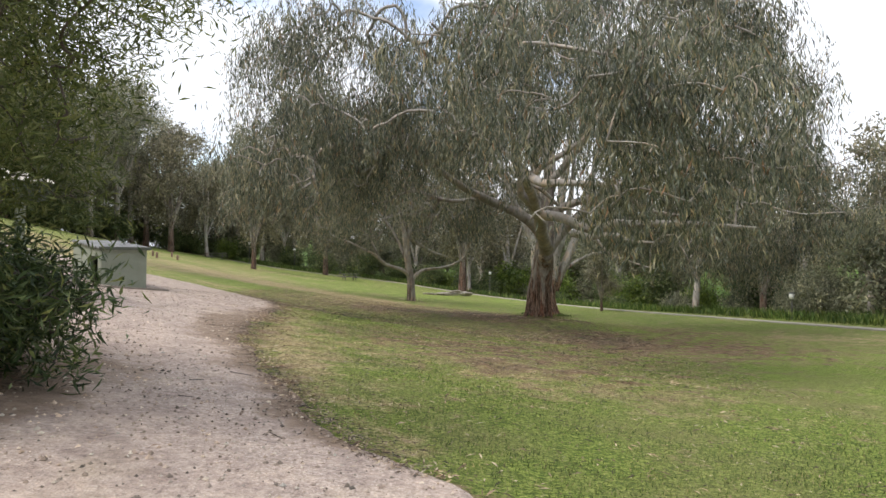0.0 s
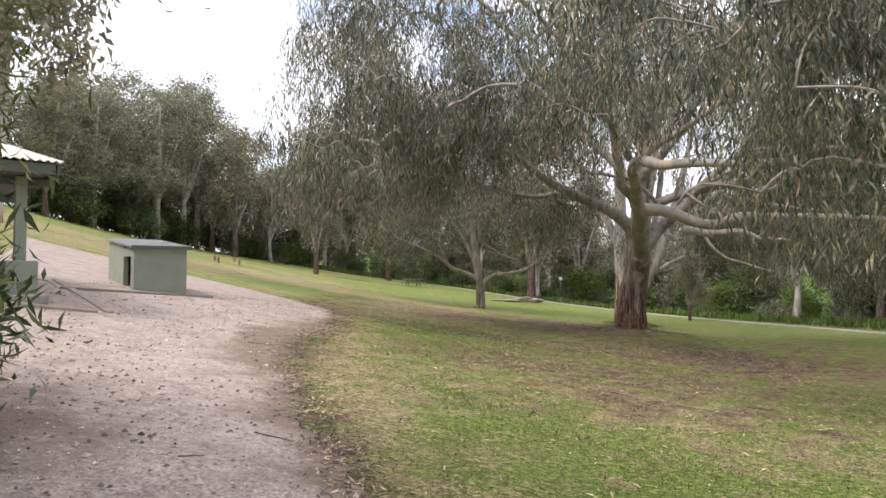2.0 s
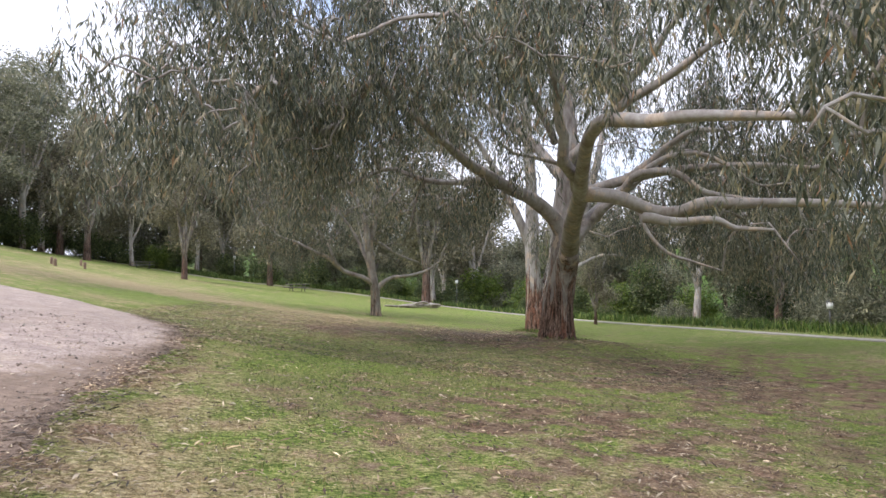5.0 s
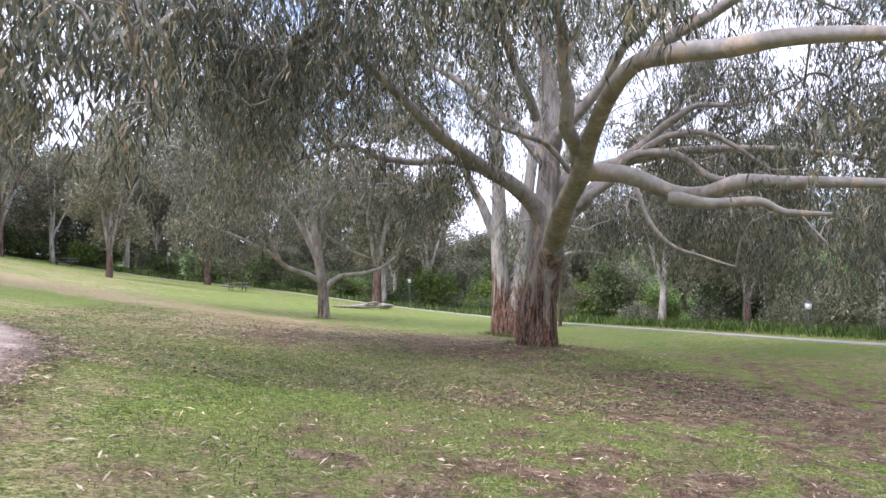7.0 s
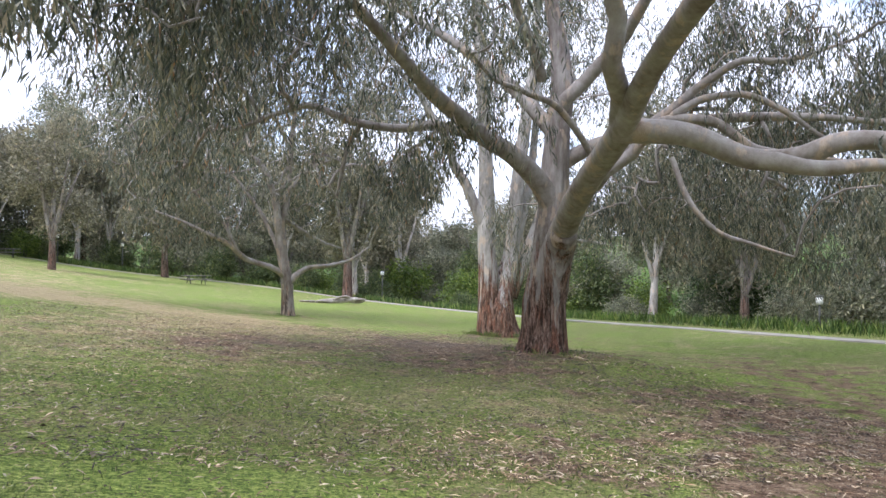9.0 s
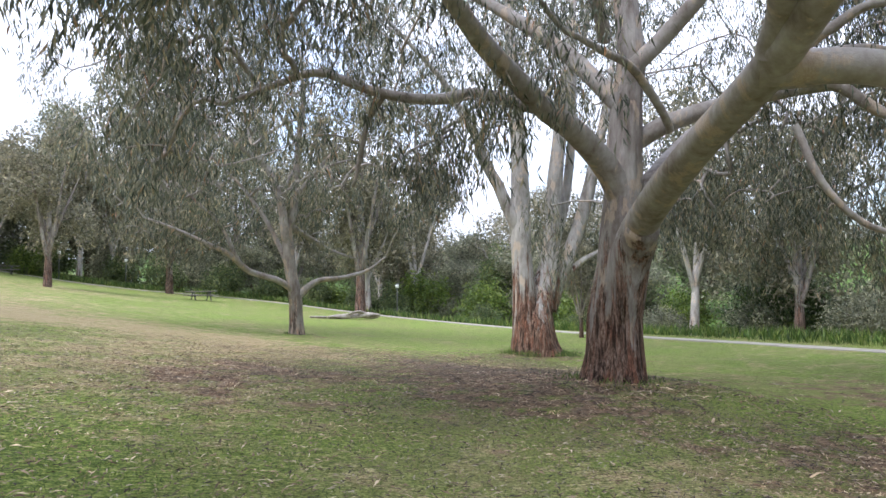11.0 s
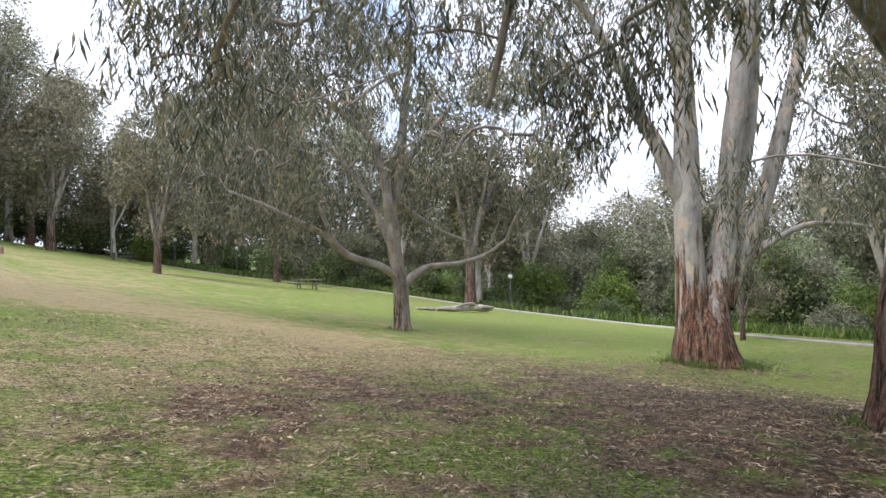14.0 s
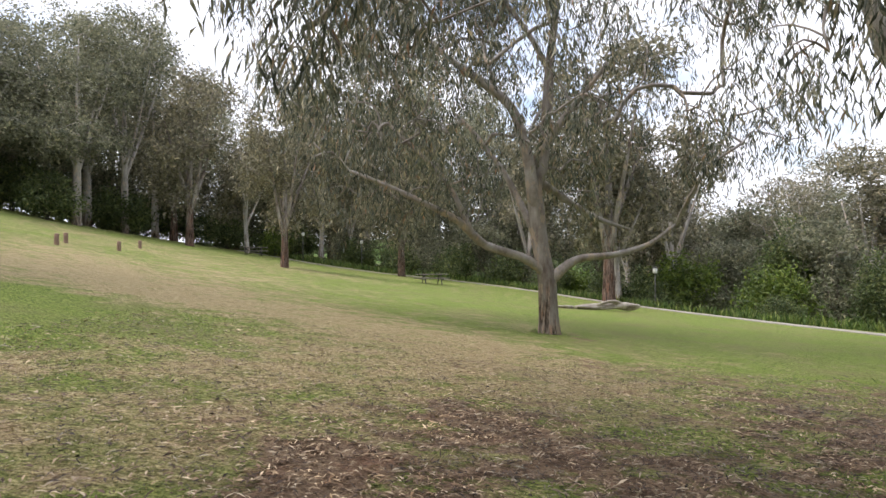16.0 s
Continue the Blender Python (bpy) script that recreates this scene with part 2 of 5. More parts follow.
def mat_bark(name, rough_top, fibrous, smooth, grain=(1.4, 1.4, 0.5)):
    """Fibrous bark low down, peeling to smooth patched bark above rough_top metres over the tree's foot."""
    m, N, L, bs = mat_new(name)
    p = n_pos(N, L)
    streak, fine = n_noise(N, L, n_pos(N, L, (9, 9, 0.8)), 1.5, 8, 0.75), n_noise(N, L, n_pos(N, L, (30, 30, 5)), 1.6, 6, 0.7)
    patch = n_noise(N, L, n_pos(N, L, grain), 1.6, 5, 0.65)
    plate = n_noise(N, L, n_pos(N, L, (12, 12, 1.5)), 1.0, 5, 0.65)
    low = n_ramp(N, L, n_mix(N, L, 0.45, streak, fine), [(0.39, fibrous[0]), (0.49, fibrous[1]), (0.6, fibrous[2])])
    rust = tuple(a * b for a, b in zip(fibrous[1], (1.75, 1.2, 0.95)))
    low = n_mix(N, L, n_ramp(N, L, n_noise(N, L, n_pos(N, L, (6, 6, 1.1)), 1.0, 5, 0.65), [(0.5, (0, 0, 0)), (0.6, (0.75, 0.75, 0.75))]), low, n_ramp(N, L, fine, [(0.36, fibrous[0]), (0.62, rust)]))
    crack = n_ramp(N, L, plate, [(0.40, (0.15, 0.13, 0.12)), (0.48, (0.85, 0.85, 0.85)), (0.60, (1.35, 1.35, 1.35))])
    low = n_mix(N, L, 0.9, low, crack, 'MULTIPLY')
    high = n_ramp(N, L, n_mix(N, L, 0.35, patch, n_noise(N, L, n_pos(N, L, (grain[0] * 3.6, grain[1] * 3.6, grain[2] * 2.4)), 2.0, 6)), [(0.34, smooth[0]), (0.47, smooth[1]), (0.6, smooth[2]), (0.72, smooth[3])])
    peel = n_ramp(N, L, n_noise(N, L, n_pos(N, L, (1.5, 1.5, .75)), 1.9, 6, 0.6), [(0.55, (0, 0, 0)), (0.6, (0.8, 0.8, 0.8))])
    high = n_mix(N, L, peel, high, n_ramp(N, L, fine, [(0.35, tuple(a * b for a, b in zip(smooth[2], (1.0, .82, .66)))), (0.65, tuple(a * b for a, b in zip(smooth[3], (1.05, .93, .8))))]))
    sep = N.new("ShaderNodeSeparateXYZ")
    L.new(p, sep.inputs[0])
    h = n_math(N, L, 'ADD', n_math(N, L, 'SUBTRACT', sep.outputs[2], rough_top), n_math(N, L, 'MULTIPLY', n_math(N, L, 'SUBTRACT', n_noise(N, L, n_pos(N, L, (5.5, 5.5, 0.5)), 1.0, 6, 0.7), 0.5), 10.0))
    mk = n_ramp(N, L, n_math(N, L, 'MULTIPLY', h, 0.45), [(0.0, (0, 0, 0)), (0.4, (1, 1, 1))])
    L.new(n_mix(N, L, mk, low, high), bs.inputs["Base Color"])
    bs.inputs["Roughness"].default_value = 0.85
    bs.inputs["Specular IOR Level"].default_value = 0.25
    hh = n_mix(N, L, mk, n_mix(N, L, 0.55, n_mix(N, L, 0.4, streak, fine), plate), n_mix(N, L, 0.9, n_noise(N, L, p, 14, 5, 0.6), (0.5, 0.5, 0.5)))
    n_bump(N, L, hh, bs, 1.0, 0.09)
    return m


SMOOTH_GREY = [(0.095, 0.07, 0.057), (0.225, 0.195, 0.175), (0.34, 0.315, 0.29), (0.47, 0.435, 0.395)]
M_GROUND, M_GRAVEL = mat_ground(), mat_gravel()
M_CONCRETE = mat_plain("path_concrete", (0.27, 0.245, 0.205), (0.40, 0.37, 0.315), 2.0, 0.9)
M_SLAB = mat_plain("worn_concrete", (0.30, 0.26, 0.23), (0.44, 0.39, 0.35), 1.5, 0.92)
M_BARK_BIG = mat_bark("fibrous_red_gum_bark", 1.75, [(0.035, 0.021, 0.015), (0.155, 0.096, 0.07), (0.35, 0.265, 0.215)], SMOOTH_GREY)
M_BARK_LIMB = mat_bark("smooth_grey_limb_bark", -9.0, [(0.035, 0.021, 0.017), (0.135, 0.085, 0.068), (0.30, 0.205, 0.165)], [(0.17, 0.135, 0.11), (0.28, 0.25, 0.225), (0.385, 0.36, 0.335), (0.5, 0.47, 0.435)], (1.1, 1.1, 1.1))
M_BARK_TWIN = mat_bark("peeling_pale_gum_bark", 1.9, [(0.05, 0.028, 0.02), (0.18, 0.105, 0.074), (0.37, 0.27, 0.21)], [(0.16, 0.13, 0.11), (0.34, 0.32, 0.295), (0.50, 0.47, 0.44), (0.60, 0.57, 0.53)])
M_BARK_BOX = mat_bark("grey_brown_box_bark", 0.5, [(0.08, 0.06, 0.048), (0.27, 0.215, 0.18), (0.44, 0.375, 0.325)], SMOOTH_GREY)
M_BARK_DARK = mat_bark("dark_far_bark", 2.6, [(0.04, 0.028, 0.022), (0.13, 0.09, 0.07), (0.25, 0.18, 0.145)], SMOOTH_GREY)
M_BARK_PALE = mat_bark("pale_far_bark", 0.6, [(0.12, 0.09, 0.07), (0.28, 0.23, 0.19), (0.4, 0.35, 0.3)], [(0.2, 0.17, 0.15), (0.4, 0.37, 0.34), (0.52, 0.49, 0.46), (0.62, 0.59, 0.55)])
M_TWIG = mat_plain("twig_bark", (0.055, 0.043, 0.036), (0.17, 0.14, 0.12), 8.0, 0.85)
GUM = [(0.0, (0.055, 0.07, 0.053)), (0.3, (0.115, 0.135, 0.1)), (0.6, (0.175, 0.19, 0.14)), (0.84, (0.285, 0.28, 0.205)), (0.95, (0.42, 0.375, 0.25)), (1.0, (0.30, 0.17, 0.10))]
M_GUM = mat_leaf("gum_leaf", GUM, 0.42, 0.3)
# far, dry and bank leaf colours are lifted to paint in distance haze
M_GUM_FAR = mat_leaf("far_gum_leaf", [(0.0, (0.135, 0.155, 0.105)), (0.5, (0.26, 0.275, 0.195)), (1.0, (0.42, 0.415, 0.31))], 0.6, 0.5)
M_GUM_DRY = mat_leaf("dusty_gum_leaf", [(0.0, (0.145, 0.145, 0.1)), (0.5, (0.265, 0.255, 0.185)), (1.0, (0.42, 0.385, 0.29))], 0.6, 0.45)
M_SHRUB = mat_leaf("shrub_leaf", [(0.0, (0.035, 0.062, 0.026)), (0.5, (0.08, 0.13, 0.05)), (0.85, (0.145, 0.205, 0.075)), (1.0, (0.24, 0.27, 0.1))], 0.4, 0.4)
M_BANK_LEAF = mat_leaf("bank_shrub_leaf", [(0.0, (0.065, 0.095, 0.042)), (0.5, (0.145, 0.2, 0.08)), (0.85, (0.23, 0.285, 0.115)), (1.0, (0.35, 0.37, 0.17))], 0.45, 0.45)
M_BRIGHT = mat_leaf("fresh_green_leaf", [(0.0, (0.08, 0.13, 0.028)), (0.5, (0.16, 0.24, 0.048)), (1.0, (0.3, 0.37, 0.085))], 0.5, 0.45)
M_NEEDLE = mat_leaf("wattle_leaf", [(0.0, (0.08, 0.11, 0.035)), (0.5, (0.17, 0.215, 0.065)), (1.0, (0.3, 0.32, 0.13))], 0.5, 0.5)
M_REED = mat_leaf("bank_grass", [(0.0, (0.045, 0.085, 0.02)), (0.5, (0.11, 0.19, 0.042)), (1.0, (0.27, 0.32, 0.1))], 0.6, 0.4)
M_BLADE = mat_leaf("lawn_blade", [(0.0, (0.055, 0.085, 0.02)), (0.35, (0.1, 0.155, 0.036)), (0.65, (0.165, 0.22, 0.056)), (0.85, (0.29, 0.28, 0.13)), (1.0, (0.46, 0.39, 0.23))], 0.6, 0.4)
M_STRAW = mat_leaf("straw_blade", [(0.0, (0.16, 0.13, 0.05)), (0.4, (0.3, 0.25, 0.115)), (0.75, (0.45, 0.38, 0.2)), (1.0, (0.62, 0.53, 0.32))], 0.7, 0.3)
M_LITTER = mat_leaf("fallen_leaf", [(0.0, (0.025, 0.016, 0.011)), (0.4, (0.105, 0.063, 0.04)), (0.58, (0.23, 0.155, 0.1)), (0.78, (0.36, 0.275, 0.185)), (1.0, (0.62, 0.53, 0.41))], 0.7, 0.0)
M_STONE = mat_leaf("loose_stone", [(0.0, (0.14, 0.12, 0.11)), (0.4, (0.34, 0.27, 0.235)), (0.75, (0.5, 0.42, 0.37)), (1.0, (0.7, 0.65, 0.6))], 0.9, 0.0)
M_SAGE = mat_plain("sage_green_render", (0.235, 0.26, 0.205), (0.30, 0.325, 0.26), 3.0, 0.85)
M_SAGE_DARK = mat_plain("dark_green_paint", (0.075, 0.085, 0.068), (0.12, 0.13, 0.105), 3.0, 0.7)
M_ZINC = mat_plain("weathered_zinc_sheet", (0.19, 0.19, 0.19), (0.34, 0.34, 0.33), 2.0, 0.5, 0.2, 0.003, 0.35)
M_CREAM = mat_plain("cream_steel_roof", (0.50, 0.46, 0.40), (0.64, 0.60, 0.53), 2.0, 0.55)
M_TIMBER = mat_plain("grey_timber", (0.15, 0.125, 0.10), (0.33, 0.28, 0.235), 5.0, 0.85, 0.5, 0.005, 0.0, (1, 8, 8))
M_STAKE = mat_plain("brown_stake_timber", (0.16, 0.1, 0.075), (0.31, 0.21, 0.155), 5.0, 0.85, 0.5, 0.005)
M_SLEEPER = mat_plain("bleached_sleeper_timber", (0.27, 0.23, 0.19), (0.44, 0.385, 0.33), 5.0, 0.9, 0.5, 0.005)
M_TABLE = mat_plain("weathered_table_timber", (0.12, 0.11, 0.09), (0.25, 0.23, 0.19), 5.0, 0.8)
# near-black colour that paints the shade inside the service box
M_INNER_SHADE = mat_plain("painted_inner_shade", (0.012, 0.012, 0.012), (0.03, 0.03, 0.028), 3.0, 0.9)
M_STEEL = mat_plain("dark_post_steel", (0.05, 0.05, 0.045), (0.09, 0.09, 0.08), 4.0, 0.6)
M_WHITE = mat_plain("white_lamp_cover", (0.72, 0.72, 0.70), (0.82, 0.82, 0.80), 4.0, 0.4)
M_LOG = mat_plain("bleached_log_wood", (0.17, 0.14, 0.115), (0.5, 0.45, 0.39), 3.0, 0.85, 0.6, 0.01)


# ---- mesh tools ----
def link_mesh(name, verts, faces, material, parent=None, label="", smooth=False):
    """verts: (n, 3) array; faces: list of arrays of equal-sided polygons."""
    me = bpy.data.meshes.new(name)
    verts = np.asarray(verts, np.float32)
    me.vertices.add(len(verts))
    me.vertices.foreach_set("co", verts.ravel())
    loops = np.concatenate([np.asarray(f, np.int32).ravel() for f in faces])
    counts = np.concatenate([np.full(len(f), np.asarray(f).shape[1], np.int32) for f in faces])
    me.loops.add(len(loops))
    me.loops.foreach_set("vertex_index", loops)
    me.polygons.add(len(counts))
    me.polygons.foreach_set("loop_start", np.r_[0, np.cumsum(counts)[:-1]].astype(np.int32))
    me.polygons.foreach_set("use_smooth", np.full(len(counts), smooth))
    me.update(calc_edges=True)
    me.materials.append(material)
    ob = new(name, me)
    if parent is not None:
        ob.parent = parent
    if label:
        tagged(ob, label)
    return ob


def part(name, bm, material, parent, label=""):
    me = bpy.data.meshes.new(name)
    bm.to_mesh(me)
    bm.free()
    me.materials.append(material)
    ob = new(name, me)
    ob.parent = parent
    if label:
        tagged(ob, label)
    return ob


def bm_box(bm, size, m=Matrix(), bevel=0.0):
    r = bmesh.ops.create_cube(bm, size=1.0, matrix=m @ Matrix.Diagonal((*size, 1)))
    if bevel:
        edges = list({e for v in r["verts"] for e in v.link_edges})
        bmesh.ops.bevel(bm, geom=edges, offset=bevel, segments=2, affect='EDGES', profile=0.5)


def box(name, size, m, material, parent, bevel=0.01, label=""):
    bm = bmesh.new()
    bm_box(bm, size, m, bevel)
    return part(name, bm, material, parent, label)


def root(name, x, y, z, turn, label, category, group=""):
    ob = new(name)
    ob.matrix_world = pose(x, y, z, 0, 0, turn)
    return tagged(ob, label, category, group)


def spline(pts, step):
    """Points every step metres along a Catmull-Rom curve through pts (columns past the third ride along)."""
    p = np.asarray(pts, float)
    p = np.vstack([2 * p[0] - p[1], p, 2 * p[-1] - p[-2]])
    out = []
    for i in range(1, len(p) - 2):
        n = max(2, int(np.linalg.norm(p[i + 1, :3] - p[i, :3]) / step))
        t = np.linspace(0, 1, n, endpoint=False)[:, None]
        a, b, c, d = p[i - 1], p[i], p[i + 1], p[i + 2]
        out.append(.5 * (2 * b + (c - a) * t + (2 * a - 5 * b + 4 * c - d) * t * t + (3 * b - a - 3 * c + d) * t ** 3))
    return np.vstack(out + [p[-2:-1]])


def tube(pts, radii, sides, lump=0.0, ridge=0.0, seed=0.0):
    """A tube with its faces, lumpy and ridged as bark is."""
    pts, radii = np.asarray(pts, float), np.maximum(np.asarray(radii, float), 0.002)
    n = len(pts)
    tan = np.gradient(pts, axis=0)
    tan /= np.linalg.norm(tan, axis=1, keepdims=True) + 1e-9
    ref = np.array([0.31, 0.95, 0.05]) if abs(tan[0] @ [0.31, 0.95, 0.05]) < 0.9 else np.array([1.0, 0, 0])
    us = np.zeros((n, 3))
    for i in range(n):
        ref = ref - (ref @ tan[i]) * tan[i]
        ref /= np.linalg.norm(ref) + 1e-9
        us[i] = ref
    vs = np.cross(tan, us)
    a = np.linspace(0, 2 * np.pi, sides, endpoint=False)
    r = radii[:, None] * np.ones(sides)[None]
    if lump:
        along = np.r_[0, np.cumsum(np.linalg.norm(np.diff(pts, axis=0), axis=1))][:, None]
        r = r * (1 + lump * (np.sin(2 * a + along * 1.9 + seed) * .6 + np.sin(3 * a - along * 1.3 + seed * 2) * .5 + np.sin(5 * a + along * 3.7) * .25))
        if ridge:
            k = np.sin(13 * a + np.sin(along * 2.1 + a * 2) * 1.5 + seed) + .7 * np.sin(23 * a + np.sin(along * 3.3 + a * 3) * 2.0) + .4 * np.sin(37 * a + along * 2)
            r = r * (1 + ridge * k)
    v = pts[:, None] + r[..., None] * (np.cos(a)[None, :, None] * us[:, None] + np.sin(a)[None, :, None] * vs[:, None])
    i, j = np.meshgrid(np.arange(n - 1), np.arange(sides), indexing="ij")
    k = (j + 1) % sides
    f = np.stack([i * sides + j, i * sides + k, (i + 1) * sides + k, (i + 1) * sides + j], -1).reshape(-1, 4)
    v = np.vstack([v.reshape(-1, 3), pts[-1:]])
    top = np.arange(sides)
    cap = np.stack([(n - 1) * sides + top, (n - 1) * sides + (top + 1) % sides, np.full(sides, n * sides)], -1)
    return v, f, cap


class Pile:
    """Gathers many small meshes into one."""

    def __init__(self):
        self.v, self.f3, self.f4, self.n = [], [], [], 0

    def add(self, v, quads=None, tris=None):
        self.v.append(v)
        if quads is not None and len(quads):
            self.f4.append(np.asarray(quads) + self.n)
        if tris is not None and len(tris):
            self.f3.append(np.asarray(tris) + self.n)
        self.n += len(v)

    def link(self, name, material, parent=None, label="", smooth=True):
        faces = [np.vstack(f) for f in (self.f4, self.f3) if f]
        return link_mesh(name, np.vstack(self.v), faces, material, parent, label, smooth)


def leaf_arrays(centres, length, width, droop, r, bend=0.12, plain=False):
    """One bent, pointed leaf of two triangles at each centre (plain: of one), hanging the more, the higher droop."""
    n = len(centres)
    d = r.normal(size=(n, 3))
    d /= np.linalg.norm(d, axis=1, keepdims=True)
    d[:, 2] -= droop
    d /= np.linalg.norm(d, axis=1, keepdims=True)
    side = np.cross(d, r.normal(size=(n, 3)))
    side /= np.linalg.norm(side, axis=1, keepdims=True) + 1e-9
    nor = np.cross(d, side)
    ln = length * r.uniform(0.65, 1.3, (n, 1))
    wd = width * r.uniform(0.7, 1.3, (n, 1))
    mid = centres + d * ln * .45 + nor * ln * bend
    if plain:
        v = np.stack([centres - side * wd * .2, mid + side * wd * .8, centres + d * ln], 1).reshape(-1, 3)
        return v, np.arange(n * 3).reshape(-1, 3)
    v = np.stack([centres, mid - side * wd / 2, mid + side * wd / 2, centres + d * ln], 1).reshape(-1, 3)
    b = np.arange(n)[:, None] * 4
    f = np.vstack([b + [0, 1, 2], b + [1, 3, 2]])
    return v, f


def strands(crowns, per, each, hang, spread, r):
    """Places of leaves along hanging branchlets: per leaves to a cluster, each of them on one branchlet of about that hang."""
    k = max(1, per // each)
    a = np.repeat(crowns, k, 0) + r.normal(size=(len(crowns) * k, 3)) * spread
    way = np.c_[r.normal(0, .3, (len(a), 2)), -np.ones(len(a))] * (hang * r.uniform(.45, 1.4, len(a)))[:, None]
    q = np.tile(np.linspace(0, 1, each), len(a))
    c = np.repeat(a, each, 0) + np.repeat(way, each, 0) * (q * (.55 + .45 * q))[:, None]
    return c + r.normal(size=c.shape) * np.array([.055, .055, .05])


def blade_arrays(c, length, width, r):
    """One upright, leaning blade of a single triangle at each place."""
    n = len(c)
    a = r.uniform(0, 2 * np.pi, n)
    side = np.stack([np.cos(a), np.sin(a), 0 * a], 1) * (width * r.uniform(.6, 1.4, n) / 2)[:, None]
    tip = np.c_[r.normal(0, .5, (n, 2)), np.ones(n)]
    tip *= (length * r.uniform(.5, 1.3, n) / np.linalg.norm(tip, axis=1))[:, None]
    v = np.stack([c - side, c + side, c + tip], 1).reshape(-1, 3)
    return v, np.arange(n * 3).reshape(-1, 3)


def crown_points(n, centre, radii, r, hollow=0.45, floor=None, clump=0.0, seed=0.0):
    """Cluster centres in an uneven ellipsoid, thicker towards its skin, with gaps."""
    out = []
    while len(out) < n:
        d = r.normal(size=3)
        d /= np.linalg.norm(d)
        q = r.uniform(hollow ** 3, 1) ** (1 / 3)
        k = 1 + clump * (math.sin(d[0] * 5 + seed) + math.sin(d[1] * 6 + 2 * seed) + math.sin(d[2] * 7 + seed * 3)) / 3
        p = np.array(centre) + d * q * np.array(radii) * k
        if floor is None or p[2] > floor(p[0], p[1]):
            out.append(p)
    return np.array(out)


def boughs(n, each, reach, r, *args, **kw):
    """Clusters gathered into hanging boughs."""
    c = crown_points(n, *args, **kw)
    off = r.normal(size=(n, each, 3)) * np.array([reach, reach, reach * .75])
    off[..., 2] -= np.abs(r.normal(size=(n, each))) * reach * .5
    return (c[:, None] + off).reshape(-1, 3)


def grow(pile, nodes, targets, twig=0.006, pipe=0.0055, sides=4, sag=0.12, r=None):
    """Branches from the nearest wood out to each target; thicker the more they carry."""
    nodes = np.asarray(nodes, float)
    pos, parent, load = [tuple(p) for p in nodes], [-1] * len(nodes), [0] * len(nodes)
    arr = np.empty((len(nodes) + 6 * len(targets), 3))
    arr[:len(nodes)] = nodes
    cnt = len(nodes)
    far = np.array([np.min(np.sum((nodes - t) ** 2, 1)) for t in targets])
    runs = []
    for t in np.asarray(targets)[np.argsort(far)]:
        dd = np.sum((arr[:cnt] - t) ** 2, 1)
        k = int(np.argmin(dd))
        a = arr[k].copy()
        ln = math.sqrt(dd[k])
        bend = r.normal(size=3) * ln * .13
        bend[2] += ln * sag
        run = [k]
        steps = 4
        for s in range(1, steps + 1):
            q = s / steps
            p = a + (t - a) * q + bend * math.sin(math.pi * q)
            arr[cnt] = p
            parent.append(run[-1])
            load.append(0)
            run.append(cnt)
            cnt += 1
        k = run[-1]
        while k >= 0:
            load[k] += 1
            k = parent[k]
        runs.append(run)
    for run in runs:
        rad = [twig + pipe * math.sqrt(load[k]) for k in run[1:]]
        rad = [rad[0]] + rad
        v, f, cap = tube(arr[run], rad, sides)
        pile.add(v, f, cap)


def plant(name, base, stems, bark, label, category, crowns, leaf_mat, leaf=(0.2, 0.03), per=90, spread=0.5, droop=1.2, sides=20, ridge=0.0, lump=0.06,
          seed=1, twig=0.006, pipe=0.0055, sag=0.12, stem_bark=None, group="", step=0.25, squash=1.0, low_stems=0, clear=None, hang=0.0, plain=False):
    """A tree. stems: curves of (x, y, z, radius) from its base, the first of which is the trunk; crowns: lists of cluster centres; all from the base."""
    r = np.random.default_rng(seed)
    top = new(name)
    top.matrix_world = pose(*base)
    tagged(top, label, category, group)
    nodes = []
    for i, s in enumerate(stems):
        c = spline(s, step)
        if s[0][3] < .2:
            c[1:-1, :3] += 1.0 * c[1:-1, 3:4] * np.stack([np.interp(np.arange(len(c))[1:-1], np.arange(0, len(c) + 8, 5), r.normal(0, .4, len(np.arange(0, len(c) + 8, 5)))) for _ in range(3)], 1)
        v, f, cap = tube(c[:, :3], c[:, 3], sides if i == 0 else max(8, sides // 2), lump if i == 0 else lump * .55, ridge if i == 0 else 0, seed + i)
        link_mesh("trunk" if i == 0 else "limb", v, [f, cap], bark if i <= low_stems or stem_bark is None else stem_bark, top, "", True)
        nodes.append(c[len(c) // 3:, :3] if i == 0 else c[:, :3])
    pile = Pile()
    grow(pile, np.vstack(nodes), crowns, twig, pipe, 3 if step > .7 else 4, sag, r)
    tagged(pile.link("branchwork", bark if stem_bark is None else stem_bark, top), kind="stuff")
    n = len(crowns) * per
    c = strands(crowns, per, 11, hang, spread, r) if hang else np.repeat(crowns, per, 0) + r.normal(size=(n, 3)) * spread * np.array([1, 1, squash])
    if clear is not None:
        c = c[clear(c)]
    v, f = leaf_arrays(c, leaf[0], leaf[1], droop, r, .12, plain)
    tagged(link_mesh("crown", v, [f], leaf_mat, top), kind="stuff")
    return top


def rel(pts, base):
    return [(p[0] - base[0], p[1] - base[1], p[2] - base[2], *p[3:]) for p in pts]


# ---- ground ----
def axis(lo, hi, step, far, growth):
    mid = list(np.arange(lo, hi, step))
    up, down, s = [], [], step
    a, b = mid[-1], mid[0]
    while a < far:
        s *= growth
        a, b = a + s, b - s
        up.append(a), down.append(b)
    return np.array(down[::-1] + mid + up)


